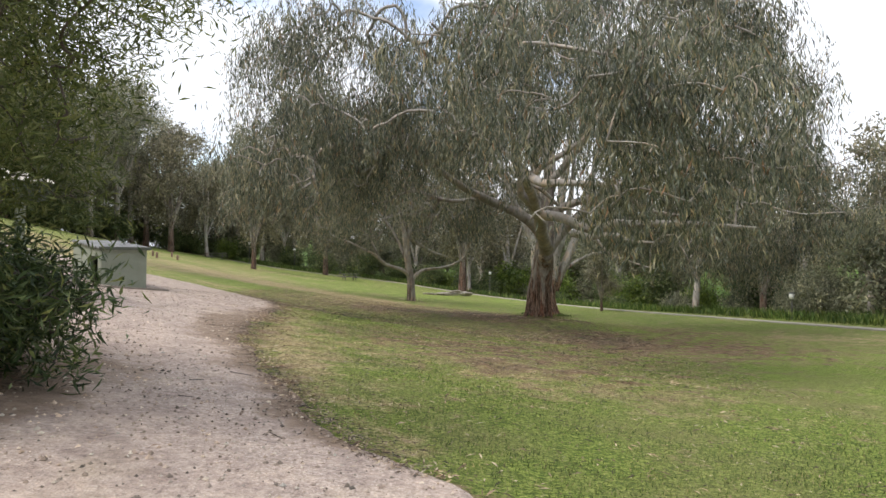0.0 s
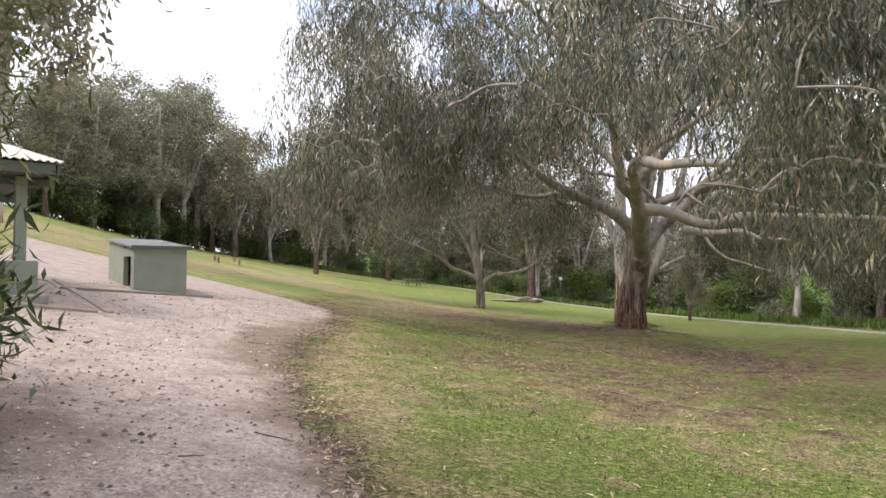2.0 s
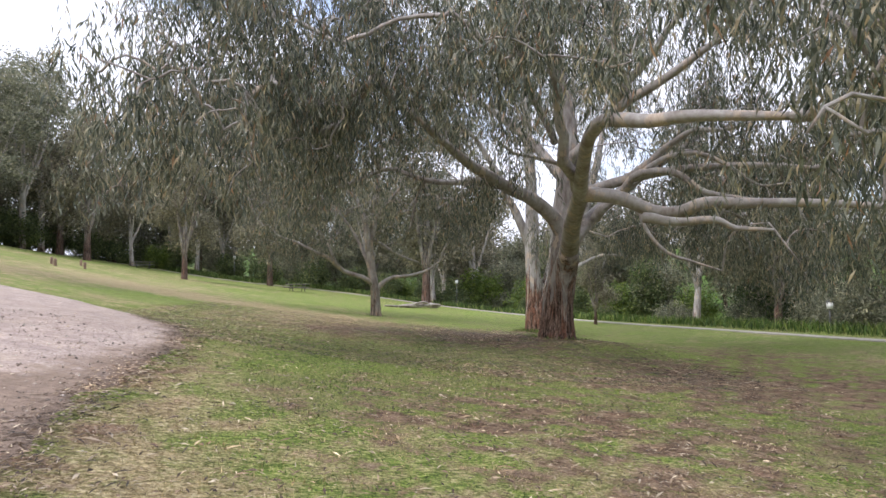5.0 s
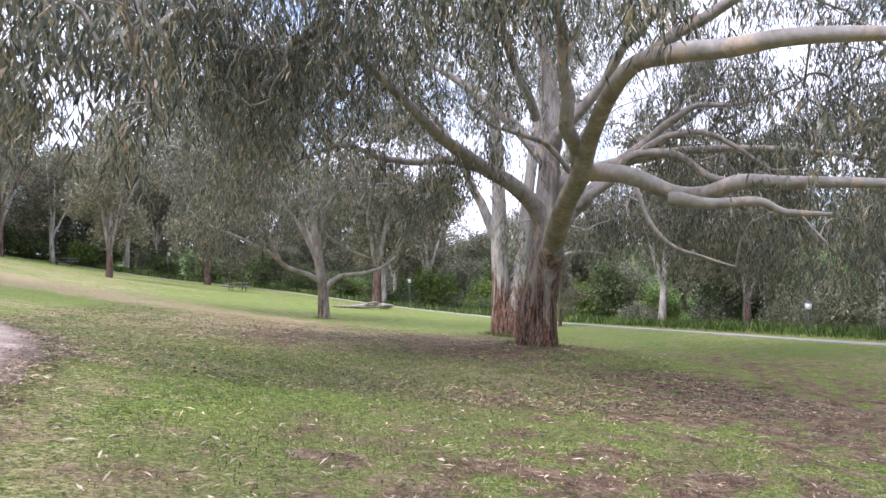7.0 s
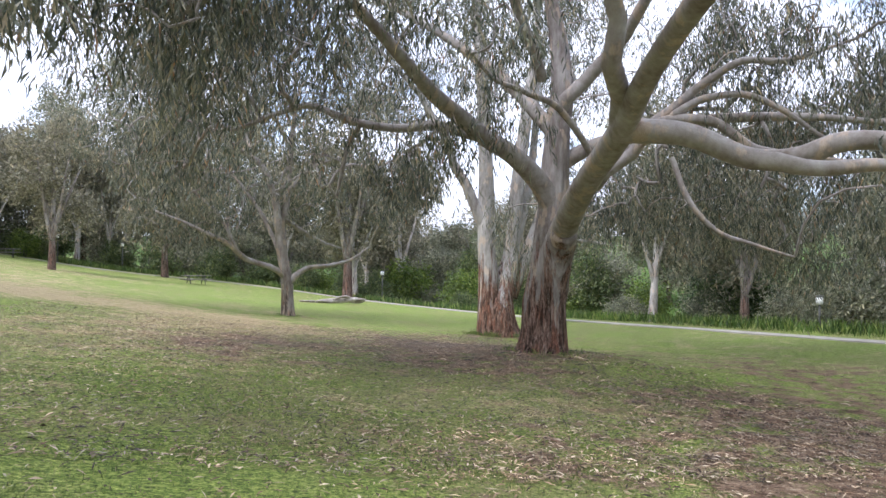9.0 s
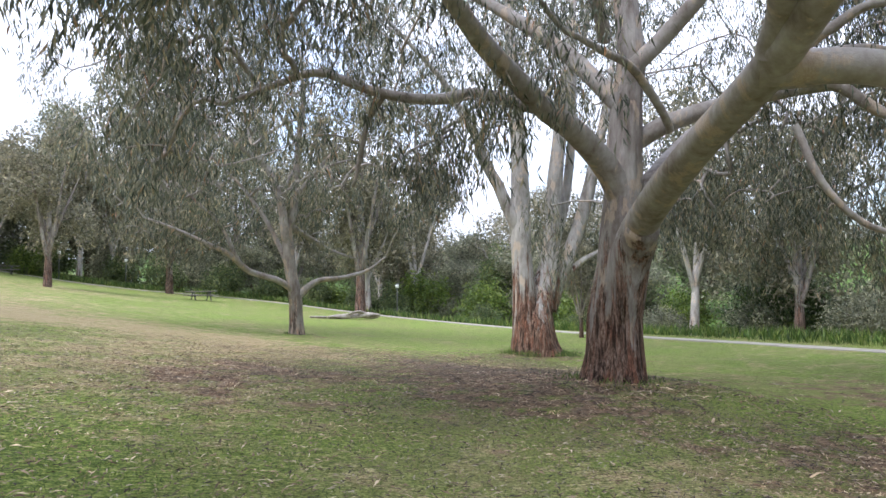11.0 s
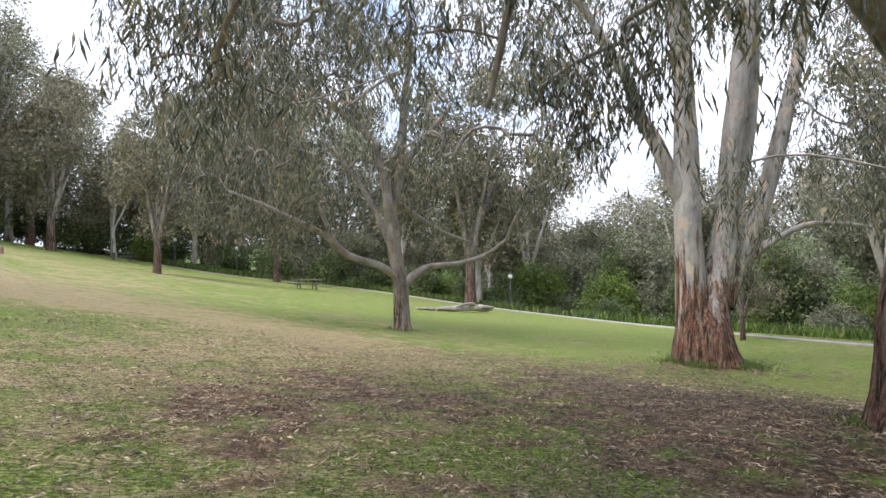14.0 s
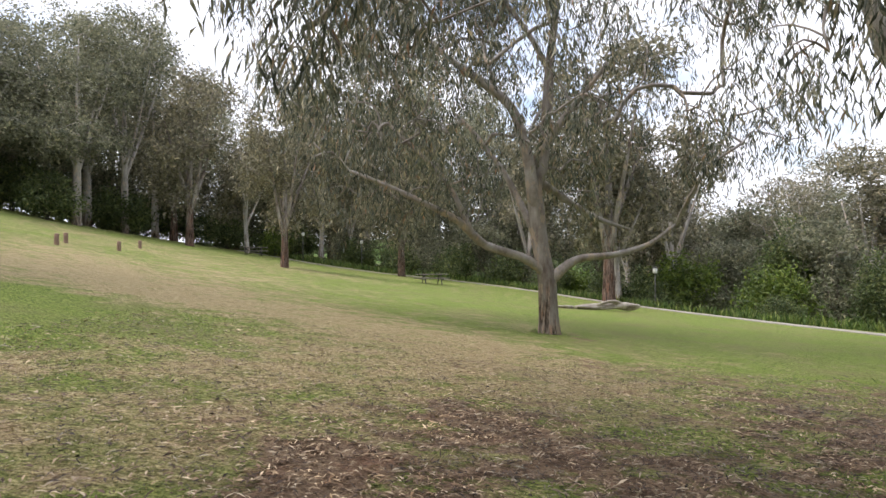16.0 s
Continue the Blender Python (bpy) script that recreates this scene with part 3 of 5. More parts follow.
gx, gy = axis(-13, 24, 0.25, 900, 1.1), axis(-4, 50, 0.25, 900, 1.1)
GX, GY = np.meshgrid(gx, gy, indexing="ij")
gz = land(GX, GY) + 0.012 * wob(GX, GY, 0.5) + 0.018 * wob(GX, GY, 1.4, 3.0)
i, j = np.meshgrid(np.arange(len(gx) - 1), np.arange(len(gy) - 1), indexing="ij")
w = len(gy)
quads = np.stack([i * w + j, (i + 1) * w + j, (i + 1) * w + j + 1, i * w + j + 1], -1).reshape(-1, 4)
ground = link_mesh("ground", np.stack([GX, GY, gz], -1).reshape(-1, 3), [quads], M_GROUND, None, "", True)
tagged(ground, "uneven park lawn with worn leaf-littered patches", "lawn", "", "structure")


def blob(x, y, cx, cy, rx, ry, turn=0.0):
    c, s = math.cos(radians(turn)), math.sin(radians(turn))
    u, v = ((x - cx) * c + (y - cy) * s) / rx, ((y - cy) * c - (x - cx) * s) / ry
    return np.exp(-(u * u + v * v))


def litter_shade_at(x, y):
    """Bare, littered soil under the big tree and along the walk; extra litter for x > 4, y 26 to 34 also paints in the
    crown's shade.
    """
    # the wide patch at (5.5, 31.5) darkens the ground as crown shade
    l = 1.0 * blob(x, y, 8.6, 20.0, 6.6, 4.6) + 0.5 * blob(x, y, 3.4, 12.2, 4.2, 3.8) + 0.44 * blob(x, y, 1.0, 14.8, 3.0, 2.3) + 0.36 * blob(x, y, 5.5, 31.5, 3.6, 5.0) + 0.65 * blob(x, y, 5.2, 26.8, 1.9, 1.5) + 0.5 * blob(x, y, 7.6, 30.0, 3.0, 1.4) + 0.75 * blob(x, y, 5.2, 31.0, 1.6, 2.6)
    l += 0.5 * blob(x, y, -.7, 28.4, 1.0, 1.5) + 0.6 * blob(x, y, -.3, 31.2, .8, 1.4) + 0.5 * blob(x, y, -1.15, 29.2, .5, .7) + 0.55 * blob(x, y, 4.4, 33.0, 1.4, 1.8) + 0.5 * blob(x, y, 1.1, 30.2, 1.3, 1.2) + 0.33 * blob(x, y, 1.0, 28.5, 4.6, 4.2)
    l += 0.6 * blob(x, y, 12.5, 27.0, 5, 3.0) + 0.6 * blob(x, y, 9.6, 36.6, 3.0, 1.4) + 0.4 * blob(x, y, 2.2, 42.6, 2.2, 1.2) + 0.6 * blob(x, y, -5.2, 6.0, 2.6, 4.5) + 0.35 * blob(x, y, 3.3, 37, 3.0, 1.6)
    l -= 1.0 * blob(x, y, 8.3, 26.0, 2.3, 1.1) + 0.4 * blob(x, y, 4.0, 22.6, 1.8, 1.2) + 0.5 * blob(x, y, 9.8, 28.3, 1.6, .8) + 0.5 * blob(x, y, .5, 23.6, 2.2, 1.6)
    e = x - gravel_right(y)
    l += 0.30 * np.exp(-((e - 0.1) / 0.45) ** 2) * (y > 4) * (y < 23)
    l = 0.85 * l * (1 + 0.25 * wob(x, y, 1.0, 4.0) + 0.8 * wob(x, y, 0.22, 7.0)) + 0.2 * wob(x, y, 0.19, 3.0) * (l > .05) + 0.12 * sstep(y, 20, 26) * (1 - sstep(y, 36, 44)) * wob(x, y, 1.6, 2.0)
    return np.clip(l, 0, 1)


def dry_at(x, y):
    d = 0.62 * blob(x, y, -4.2, 39.2, 7, 2.8, -14) + 0.45 * blob(x, y, -11, 50, 4.5, 7, 20) + 0.2 * blob(x, y, -0.5, 27.5, 3.0, 3.0) + 0.36 * blob(x, y, -19, 62, 14, 7, 30) + 0.28 * blob(x, y, -1.0, 34, 5, 3.0) + 0.36 * blob(x, y, 17, 25, 5, 3.6) + 0.3 * blob(x, y, 3, 9, 3, 3)
    d += 0.4 * blob(x, y, -18, 38, 13, 9)
    e = x - gravel_right(y)
    # straw base thinned past x = .5, painting in the crown's shade
    d += 0.42 * np.exp(-((e - 0.55) / 0.7) ** 2) * (y > 5) * (y < 21) + 0.17 + 0.2 * sstep(y, 17, 24) * (1 - sstep(y, 40, 55)) * (1 - .75 * sstep(x, .5, 4)) + 0.4 * blob(x, y, 1.6, 13.5, 4.5, 3.8) + 0.2 * wob(x, y, 3.2, 1.0) + 0.3 * wob(x, y, 0.24, 6.0)
    d -= 0.75 * blob(x, y, -7.2, 34.5, 3.4, 2.8) + 0.3 * blob(x, y, 10, 55, 12, 14) + 0.6 * blob(x, y, .2, 19.5, 2.0, 4.5, 20) + 0.5 * blob(x, y, 8.3, 26.0, 2.6, 1.3) + 0.3 * blob(x, y, 0.6, 9.5, 1.2, 4.5, 22) + 0.35 * blob(x, y, 1.9, 24.6, 1.5, 1.2) + 0.3 * blob(x, y, 1.5, 27.3, .9, .7) + 0.35 * blob(x, y, 4, 5, 4, 3)
    return np.clip(d, 0, 1)


def bank_at(x, y):
    d = (x - 22) * .88 + (y - 35) * .47
    return sstep(d, 5.5, 9)


for att, fn in (("litter", litter_shade_at), ("dry", dry_at), ("bank", bank_at)):
    a = ground.data.attributes.new(att, 'FLOAT', 'POINT')
    a.data.foreach_set("value", fn(GX, GY).astype(np.float32).ravel())

# gravel yard that narrows to a path
ys = np.arange(-9, 28.3, 0.16)
left, right = gravel_left(ys), gravel_right(ys) + 0.16 * wob(ys, ys * 0, 0.5, 2.0) + 0.08 * wob(ys, ys * 0, 0.17, 5.0)
u = np.linspace(0, 1, 60) ** 0.8
X = left[:, None] + (right - left)[:, None] * u[None]
Y = ys[:, None] + 0 * X
Z = land(X, Y) + 0.034 + 0.008 * wob(X, Y, 0.6) - 0.06 * (u[None] > 0.995) - 0.06 * (u[None] < 0.001)
i, j = np.meshgrid(np.arange(len(ys) - 1), np.arange(59), indexing="ij")
quads = np.stack([i * 60 + j, i * 60 + j + 1, (i + 1) * 60 + j + 1, (i + 1) * 60 + j], -1).reshape(-1, 4)
gravel = link_mesh("gravel_path", np.stack([X, Y, Z], -1).reshape(-1, 3), [quads], M_GRAVEL, None, "", True)
tagged(gravel, "pinkish crushed gravel path, muddy at its grass edge", "path", "", "structure")
a = gravel.data.attributes.new("edge", 'FLOAT', 'POINT')
inner = np.exp(-((right[:, None] - X) / 0.55) ** 2) * ((Y > 5) & (Y < 24)) + 1.0 * np.exp(-(np.clip(X + 4.2, 0, 9) / 1.75) ** 6) * (1 - sstep(Y, 6.5, 9.5))
inner = inner + 0.75 * np.exp(-((right[:, None] - 0.75 - X) / 0.5) ** 2) * np.exp(-((Y - 13) / 3.2) ** 2)
a.data.foreach_set("value", np.clip(inner, 0, 1).astype(np.float32).ravel())

# concrete footpath past the lawn
fp = spline([(x, y, 0) for x, y in F_PATH], 1.0)[:, :2]
tn = np.gradient(fp, axis=0)
tn /= np.linalg.norm(tn, axis=1, keepdims=True)
nr = np.stack([tn[:, 1], -tn[:, 0]], 1)
cols = np.array([-.46, -.44, -.25, 0, .25, .44, .46])
XY = fp[:, None] + nr[:, None] * cols[None, :, None]
Z = land(XY[..., 0], XY[..., 1]) + np.array([-.05, .035, .04, .045, .04, .035, -.05])[None]
i, j = np.meshgrid(np.arange(len(fp) - 1), np.arange(6), indexing="ij")
quads = np.stack([i * 7 + j, (i + 1) * 7 + j, (i + 1) * 7 + j + 1, i * 7 + j + 1], -1).reshape(-1, 4)
tagged(link_mesh("footpath", np.concatenate([XY, Z[..., None]], -1).reshape(-1, 3), [quads[:, ::-1]], M_CONCRETE), "pale narrow concrete footpath along the creek bank", "path", "", "structure")

# ---- the big spreading gum ----
A0 = (6.93, 28.4, hz(6.93, 28.4) - 0.12)
a_stems = [
    [(6.93, 28.4, -1.6, .9), (6.93, 28.4, -1.2, .67), (6.95, 28.4, -.7, .55), (6.97, 28.4, 0.1, .49), (7.08, 28.4, .9, .455), (7.15, 28.4, 1.7, .42), (7.22, 28.4, 2.5, .365), (7.27, 28.4, 3.45, .325), (7.34, 28.4, 4.4, .3), (7.44, 28.4, 5.4, .27), (7.4, 28.7, 7.2, .19), (7.1, 29.1, 9.2, .1), (7.0, 29.2, 10.4, .05)],
    [(6.97, 28.4, -.9, .3), (7.03, 28.3, 0.1, .42), (7.08, 28.22, .75, .44), (7.11, 28.05, 1.2, .415), (7.1, 27.75, 1.52, .36), (7.02, 27.45, 1.74, .3)],
    [(6.97, 28.42, -.4, .25), (7.05, 28.4, .6, .33), (7.12, 28.22, 1.2, .335), (7.1, 27.8, 1.66, .33), (6.92, 27.1, 2.02, .3), (6.5, 25.9, 2.38, .265), (6.08, 24.6, 2.72, .24), (5.68, 23.2, 3.05, .22), (5.4, 22.5, 3.2, .2), (4.95, 21.2, 3.6, .155), (4.36, 19.5, 3.8, .135), (4.22, 18.6, 3.9, .125), (4.16, 17.6, 3.7, .13), (4.23, 16.8, 3.5, .11), (4.6, 16.2, 3.45, .09), (5.6, 15.4, 3.3, .06)],
    [(5.45, 22.9, 3.1, .2), (6.2, 22.2, 2.95, .18), (6.97, 21.8, 2.58, .16), (7.36, 21.3, 2.52, .15), (7.71, 20.8, 2.69, .14), (8.46, 20.4, 2.66, .12), (10.07, 20.0, 2.65, .09), (12.0, 19.4, 2.5, .05)],
    [(5.4, 22.7, 3.15, .17), (4.88, 22.0, 3.63, .15), (4.47, 21.5, 4.34, .12), (4.28, 21.0, 5.2, .1), (3.6, 20.4, 6.6, .06)],
    [(4.22, 18.6, 3.9, .1), (4.63, 18.4, 4.2, .09), (5.2, 18.2, 4.6, .08), (6.2, 17.8, 5.4, .05)],
    [(7.2, 28.38, 1.7, .2), (7.1, 28.34, 2.35, .26), (6.72, 28.2, 2.95, .25), (5.85, 27.8, 3.5, .225), (5.0, 27.3, 3.75, .2), (4.1, 26.6, 4.05, .17), (3.3, 25.9, 4.3, .15), (2.3, 25, 4.8, .11), (0.9, 24, 5.6, .06)],
    [(5.1, 27.35, 3.7, .12), (4.04, 27.9, 4.1, .11), (3.24, 28.2, 4.03, .1), (2.36, 28.4, 4.1, .09), (1.76, 28.6, 4.35, .08), (1.25, 28.8, 4.55, .07), (0.56, 29.0, 4.33, .06), (-0.38, 29.1, 3.94, .04)],
    [(2.36, 28.4, 4.1, .06), (2.16, 28.8, 3.7, .05), (2.02, 28.8, 3.15, .045), (1.88, 28.8, 2.5, .03)],
    [(7.4, 28.5, 1.9, .3), (8.0, 28.6, 2.7, .26), (9.6, 29.4, 3.9, .2), (12, 30.3, 5.4, .15), (15, 31.5, 7.2, .07)],
    [(7.3, 28.5, 3.4, .2), (8.4, 28.0, 4.0, .18), (10.6, 27.0, 4.5, .14), (13.5, 26.2, 4.6, .09), (16.5, 25.4, 4.3, .05)],
    [(7.25, 28.4, 4.2, .2), (6.4, 29.6, 5.8, .17), (5.0, 31.4, 7.6, .11), (3.0, 33, 9.2, .06)],
    [(7.2, 28.4, 4.6, .18), (8.2, 27.2, 6.2, .15), (9.0, 25.2, 8.0, .1), (9.6, 23.0, 9.6, .05)],
    [(6.9, 28.5, 5.6, .14), (5.4, 27.0, 7.4, .12), (3.6, 25.0, 9.0, .08), (1.6, 23.4, 10.2, .05)],
    [(6.15, 20.7, 2.32, .12), (6.68, 20.4, 2.21, .1), (7.45, 20.1, 2.30, .08), (7.88, 19.9, 2.11, .06), (8.52, 19.6, 2.01, .035)],
    [(8.32, 28.3, 2.95, .17), (8.78, 27.6, 3.67, .15), (9.22, 26.7, 4.31, .13), (10.15, 26.1, 4.20, .11), (10.77, 25.6, 3.63, .09), (11.60, 25.0, 3.35, .07), (12.65, 24.5, 3.21, .04)],
    [(8.96, 27.2, 4.23, .13), (9.49, 26.6, 4.68, .12), (9.89, 26.0, 5.20, .1), (10.41, 25.6, 5.51, .08), (11.16, 25.1, 5.45, .06), (12.21, 24.6, 5.79, .03)],
    [(9.33, 26.6, 4.36, .1), (9.88, 26.2, 4.77, .09), (10.76, 25.8, 4.83, .075), (11.45, 25.4, 4.38, .06), (12.20, 25.0, 3.77, .04), (13.15, 24.8, 3.83, .025)],
    [(8.23, 25.2, 3.18, .06), (8.56, 25.0, 2.19, .055), (9.03, 24.8, 1.62, .05), (9.64, 24.6, 1.42, .04), (10.39, 24.2, 1.15, .025)],
    [(7.82, 27.7, 3.60, .08), (7.40, 27.4, 3.97, .08), (6.68, 27.1, 4.45, .075), (5.85, 26.8, 4.63, .065), (4.81, 26.2, 4.70, .05), (3.92, 25.6, 5.07, .03)],
]
rA = np.random.default_rng(11)
EDGE_X0, EDGE_K = -4.78, -0.200


def a_floor(x, y):
    """How low the curtain hangs: deep on the west and far east, lifted over the walk and the trunk."""
    skirt = 2.6 + 0.95 * math.sin(x * 1.1 + y * .7) * math.sin(y * 1.3 - x * .4)
    skirt -= 0.6 * math.exp(-((x + 1.5) ** 2 + (y - 27) ** 2) / 30) + 0.2 * math.exp(-((x - 15) ** 2 + (y - 24) ** 2) / 40)
    near = 2.2 * math.exp(-((x - 1) / 3.2) ** 2) * (1 if y < 27 else 0.4) + 1.8 * math.exp(-((x - 6.5) ** 2 + (y - 25) ** 2) / 22)
    return skirt + 0.3 + near


a_crown = np.vstack([boughs(330, 6, .62, rA, (7.3, 25.8, 5.4), (12.0, 9.4, 7.2), rA, 0.76, a_floor, 0.3, 1.0),
                     boughs(40, 6, .5, rA, (0.6, 26.0, 4.3), (5.0, 5.0, 3.0), rA, 0.4, a_floor, 0.2, 2.0),
                     boughs(46, 6, .55, rA, (-2.2, 26.0, 8.4), (4.6, 6.0, 3.8), rA, 0.2, lambda x, y: 5.8, 0.25, 2.0),
                     boughs(13, 6, .5, rA, (-2.9, 20.0, 5.2), (2.3, 3.0, 2.4), rA, 0.2, a_floor, 0.2, 2.0),
                     boughs(20, 6, .55, rA, (4.9, 12.6, 4.9), (4.0, 1.5, 2.6), rA, 0.15, lambda x, y: 3.7 if x < 3.6 else 2.95, 0.2, 6.0),
                     boughs(9, 5, .35, rA, (-1.8, 32.6, 3.9), (1.7, 1.2, .9), rA, 0.1, lambda x, y: 3.3, 0.1, 8.0),
                     boughs(4, 5, .3, rA, (3.3, 30.2, 3.5), (.9, .8, .6), rA, 0.1, lambda x, y: 2.9, 0.1, 9.0),
                     boughs(24, 6, .5, rA, (12.0, 19.5, 3.2), (4.5, 3.2, 1.8), rA, 0.2, lambda x, y: 1.9, 0.2, 5.0),
                     boughs(22, 6, .6, rA, (14.0, 24.5, 4.6), (5.0, 5.0, 3.2), rA, 0.3, a_floor, 0.2, 3.0),
                     boughs(20, 6, .6, rA, (16.3, 31.6, 3.6), (4.4, 5.0, 2.8), rA, 0.2, lambda x, y: 1.7, 0.2, 4.0)])
# the crown's west side stops above the gravel
a_crown = a_crown[[not (p[2] > 6.0 and p[0] < EDGE_X0 + EDGE_K * (p[1] - 20)) for p in a_crown]]
a_crown = a_crown[[not (abs(p[0] - (-0.5 + 0.04 * p[1])) < 2.4 and p[1] < 29 and p[2] < 3.9) and not (p[1] > 29.5 and p[2] > 4.3 and p[0] < 13 and rA.uniform() < .78) and not (p[0] < -2.2 and p[1] > 23 and p[2] < 5.2) and not (p[1] > 28.5 and p[0] < 4.5 and p[2] < 3.0) and not (14.4 < p[1] < 23.5 and p[0] > 2.2 and p[2] < 1.2 + .4 * math.hypot(p[0] + .6, p[1] - 10) and rA.uniform() < .82) and not (p[0] > 9 and p[1] > 24 and rA.uniform() < .25) and not (p[0] < 3 and p[1] > 19 and p[2] > 3.6 and rA.uniform() < (.6 if p[1] > 26 else .3 if p[1] > 21 else 0)) for p in a_crown]]
plant("gum_tree", A0, [rel(s, A0) for s in a_stems], M_BARK_BIG, "huge spreading gum with fibrous red-brown trunk and drooping grey-green leaves", "tree",
      a_crown - np.array(A0), M_GUM, (0.25, 0.031), 132, 0.34, 1.9, 72, 0.03, 0.05, 21, 0.006, 0.0085, 0.1, M_BARK_LIMB, "", 0.12, 1.7, 1,
      lambda c: ~((np.abs(c[:, 0] + A0[0] + .5 - .04 * (c[:, 1] + A0[1])) < 2.7) & (c[:, 1] + A0[1] < 34) & (c[:, 2] + A0[2] < 3.1)) & ((c[:, 0] + A0[0] > 4) | (c[:, 2] + A0[2] > 2.3 + .3 * np.sin(c[:, 1] * 1.9))), 0.75)

# ---- the pale many-stemmed gum behind it ----
C0 = (9.6, 38.1, hz(9.6, 38.1) - 0.1)
c_stems = [
    [(9.75, 38.1, -2.1, .98), (9.7, 38.1, -1.65, .84), (9.68, 38.1, -.9, .72), (9.85, 38.15, -.2, .55), (10.06, 38.15, .4, .4), (10.24, 38.2, .9, .35), (10.39, 38.2, 1.9, .31), (10.64, 38.2, 4.4, .27), (11.02, 38.2, 7.35, .24), (11.4, 38.2, 10, .15), (11.6, 38.4, 13, .07)],
    [(9.45, 38.0, -2.2, .7), (9.38, 38.0, -1.5, .6), (9.31, 38.0, -.6, .47), (9.27, 38.0, .2, .41), (9.21, 38.0, 1.17, .37), (9.16, 38.0, 2.0, .36), (9.15, 38.0, 3.6, .33), (9.12, 38.0, 5.25, .29), (8.96, 38.0, 7.9, .24), (8.8, 38, 10.5, .16), (8.5, 37.6, 13.5, .07)],
    [(9.12, 38.0, 2.0, .18), (8.87, 38, 2.85, .23), (8.45, 38.0, 3.7, .21), (7.93, 38.0, 4.8, .185), (7.28, 38.0, 6.07, .16), (6.5, 38.0, 7.25, .12), (5.6, 37.9, 8.2, .08), (4.2, 37.6, 9.4, .05)],
    [(10.35, 38.3, -.4, .3), (10.8, 38.4, .7, .29), (11.45, 38.4, 2.11, .26), (11.95, 38.4, 3.5, .24), (12.45, 38.4, 5.32, .21), (12.95, 38.4, 7.4, .15), (13.6, 38.8, 10, .07)],
    [(10.5, 38.3, 1.6, .2), (11.2, 38.5, 3.8, .18), (11.55, 38.6, 6.2, .15), (11.8, 38.8, 9.0, .1)],
    [(11.1, 38.4, .9, .12), (11.6, 38.4, 1.35, .11), (12.18, 38.4, 1.63, .09), (13.1, 38.3, 1.93, .08), (14.6, 38, 1.8, .05)],
]
rC = np.random.default_rng(12)
c_crown = np.vstack([boughs(90, 5, .6, rC, (10.0, 38.6, 11.0), (8.0, 6.0, 4.4), rC, 0.4, lambda x, y: 8.6 if 7 < x < 13.4 else 6.4, 0.3, 1.5), crown_points(60, (14, 38, 4.4), (2.4, 2.4, 2.2), rC, 0.2, None, 0.3, 2.5)])
plant("gum_tree", C0, [rel(s, C0) for s in c_stems], M_BARK_TWIN, "tall pale gum with several stems and peeling brown foot", "tree", c_crown - np.array(C0), M_GUM, (0.24, 0.036), 88, 0.42, 1.7, 64, 0.022, 0.07, 31, 0.006, 0.006, 0.1, None, "", 0.2, 1.0, 1, None, 0.6)

# ---- the small forked gum on the lawn ----
B0 = (1.75, 43.3, hz(1.75, 43.3) - 0.08)
b_stems = [
    [(1.75, 43.3, -1.75, .44), (1.74, 43.3, -1.35, .31), (1.72, 43.3, -.6, .265), (1.70, 43.3, 0.05, .265), (1.54, 43.3, 1.0, .235), (1.41, 43.3, 2.1, .225), (1.37, 43.3, 2.7, .2), (1.58, 43.35, 3.3, .17), (1.73, 43.4, 4.87, .15), (1.85, 43.4, 6.5, .125), (2.02, 43.4, 8.1, .09), (1.9, 43.4, 9.8, .05)],
    [(1.40, 43.25, 2.2, .17), (1.24, 43.2, 3.1, .17), (1.03, 43.1, 4.07, .15), (0.64, 43.0, 5.05, .13), (-.33, 43.0, 5.9, .11), (-1.31, 43.0, 6.58, .08), (-2.3, 43.0, 7.6, .05)],
    [(1.66, 43.3, 0.2, .16), (1.2, 43.1, .55, .13), (-0.02, 42.6, 1.08, .115), (-0.91, 41.8, 1.75, .095), (-2.21, 41.2, 2.42, .065), (-3.4, 40.8, 2.9, .04)],
    [(1.75, 43.3, 0.05, .18), (2.1, 43.4, 0.38, .14), (2.66, 43.6, 0.68, .11), (3.81, 44.0, 0.83, .09), (4.87, 44.2, 1.15, .07), (5.6, 44.3, 1.7, .04)],
    [(1.4, 43.4, 3.0, .13), (2.2, 43.8, 2.5, .11), (3.42, 44.5, 1.9, .08), (4.4, 45.0, 1.6, .04)],
    [(1.35, 43.4, 3.4, .14), (2.3, 43.2, 4.8, .1), (3.4, 43, 6.2, .06)],
    [(1.5, 43.3, 1.2, .12), (1.0, 43.8, 2.4, .1), (0.2, 44.2, 3.8, .08), (-1.0, 44.6, 5.2, .05)],
    [(-0.4, 42.2, 1.4, .08), (-1.2, 42.0, 2.9, .065), (-2.6, 41.8, 4.3, .04)],
    [(1.85, 43.4, 6.0, .09), (0.9, 43.2, 7.6, .07), (-0.6, 43.0, 9.4, .04)],
]
rB = np.random.default_rng(13)
b_crown = np.vstack([boughs(84, 5, .5, rB, (1.2, 43.2, 7.4), (7.4, 5.0, 5.2), rB, 0.62, lambda x, y: 2.4 + .6 * math.sin(x * 2 + y), 0.25, 4.0), crown_points(50, (-2.6, 42, 3.2), (2.4, 2.0, 1.5), rB, 0.2, lambda x, y: 2.0, 0.2, 5.0), boughs(26, 5, .5, rB, (-1.6, 43.5, 10.0), (5.0, 4.0, 2.8), rB, 0.2, lambda x, y: 3.4, .2, 7.0), boughs(30, 5, .5, rB, (-2.8, 43, 7.6), (4.2, 4.0, 3.8), rB, 0.2, lambda x, y: 3.4, .2, 6.0)])
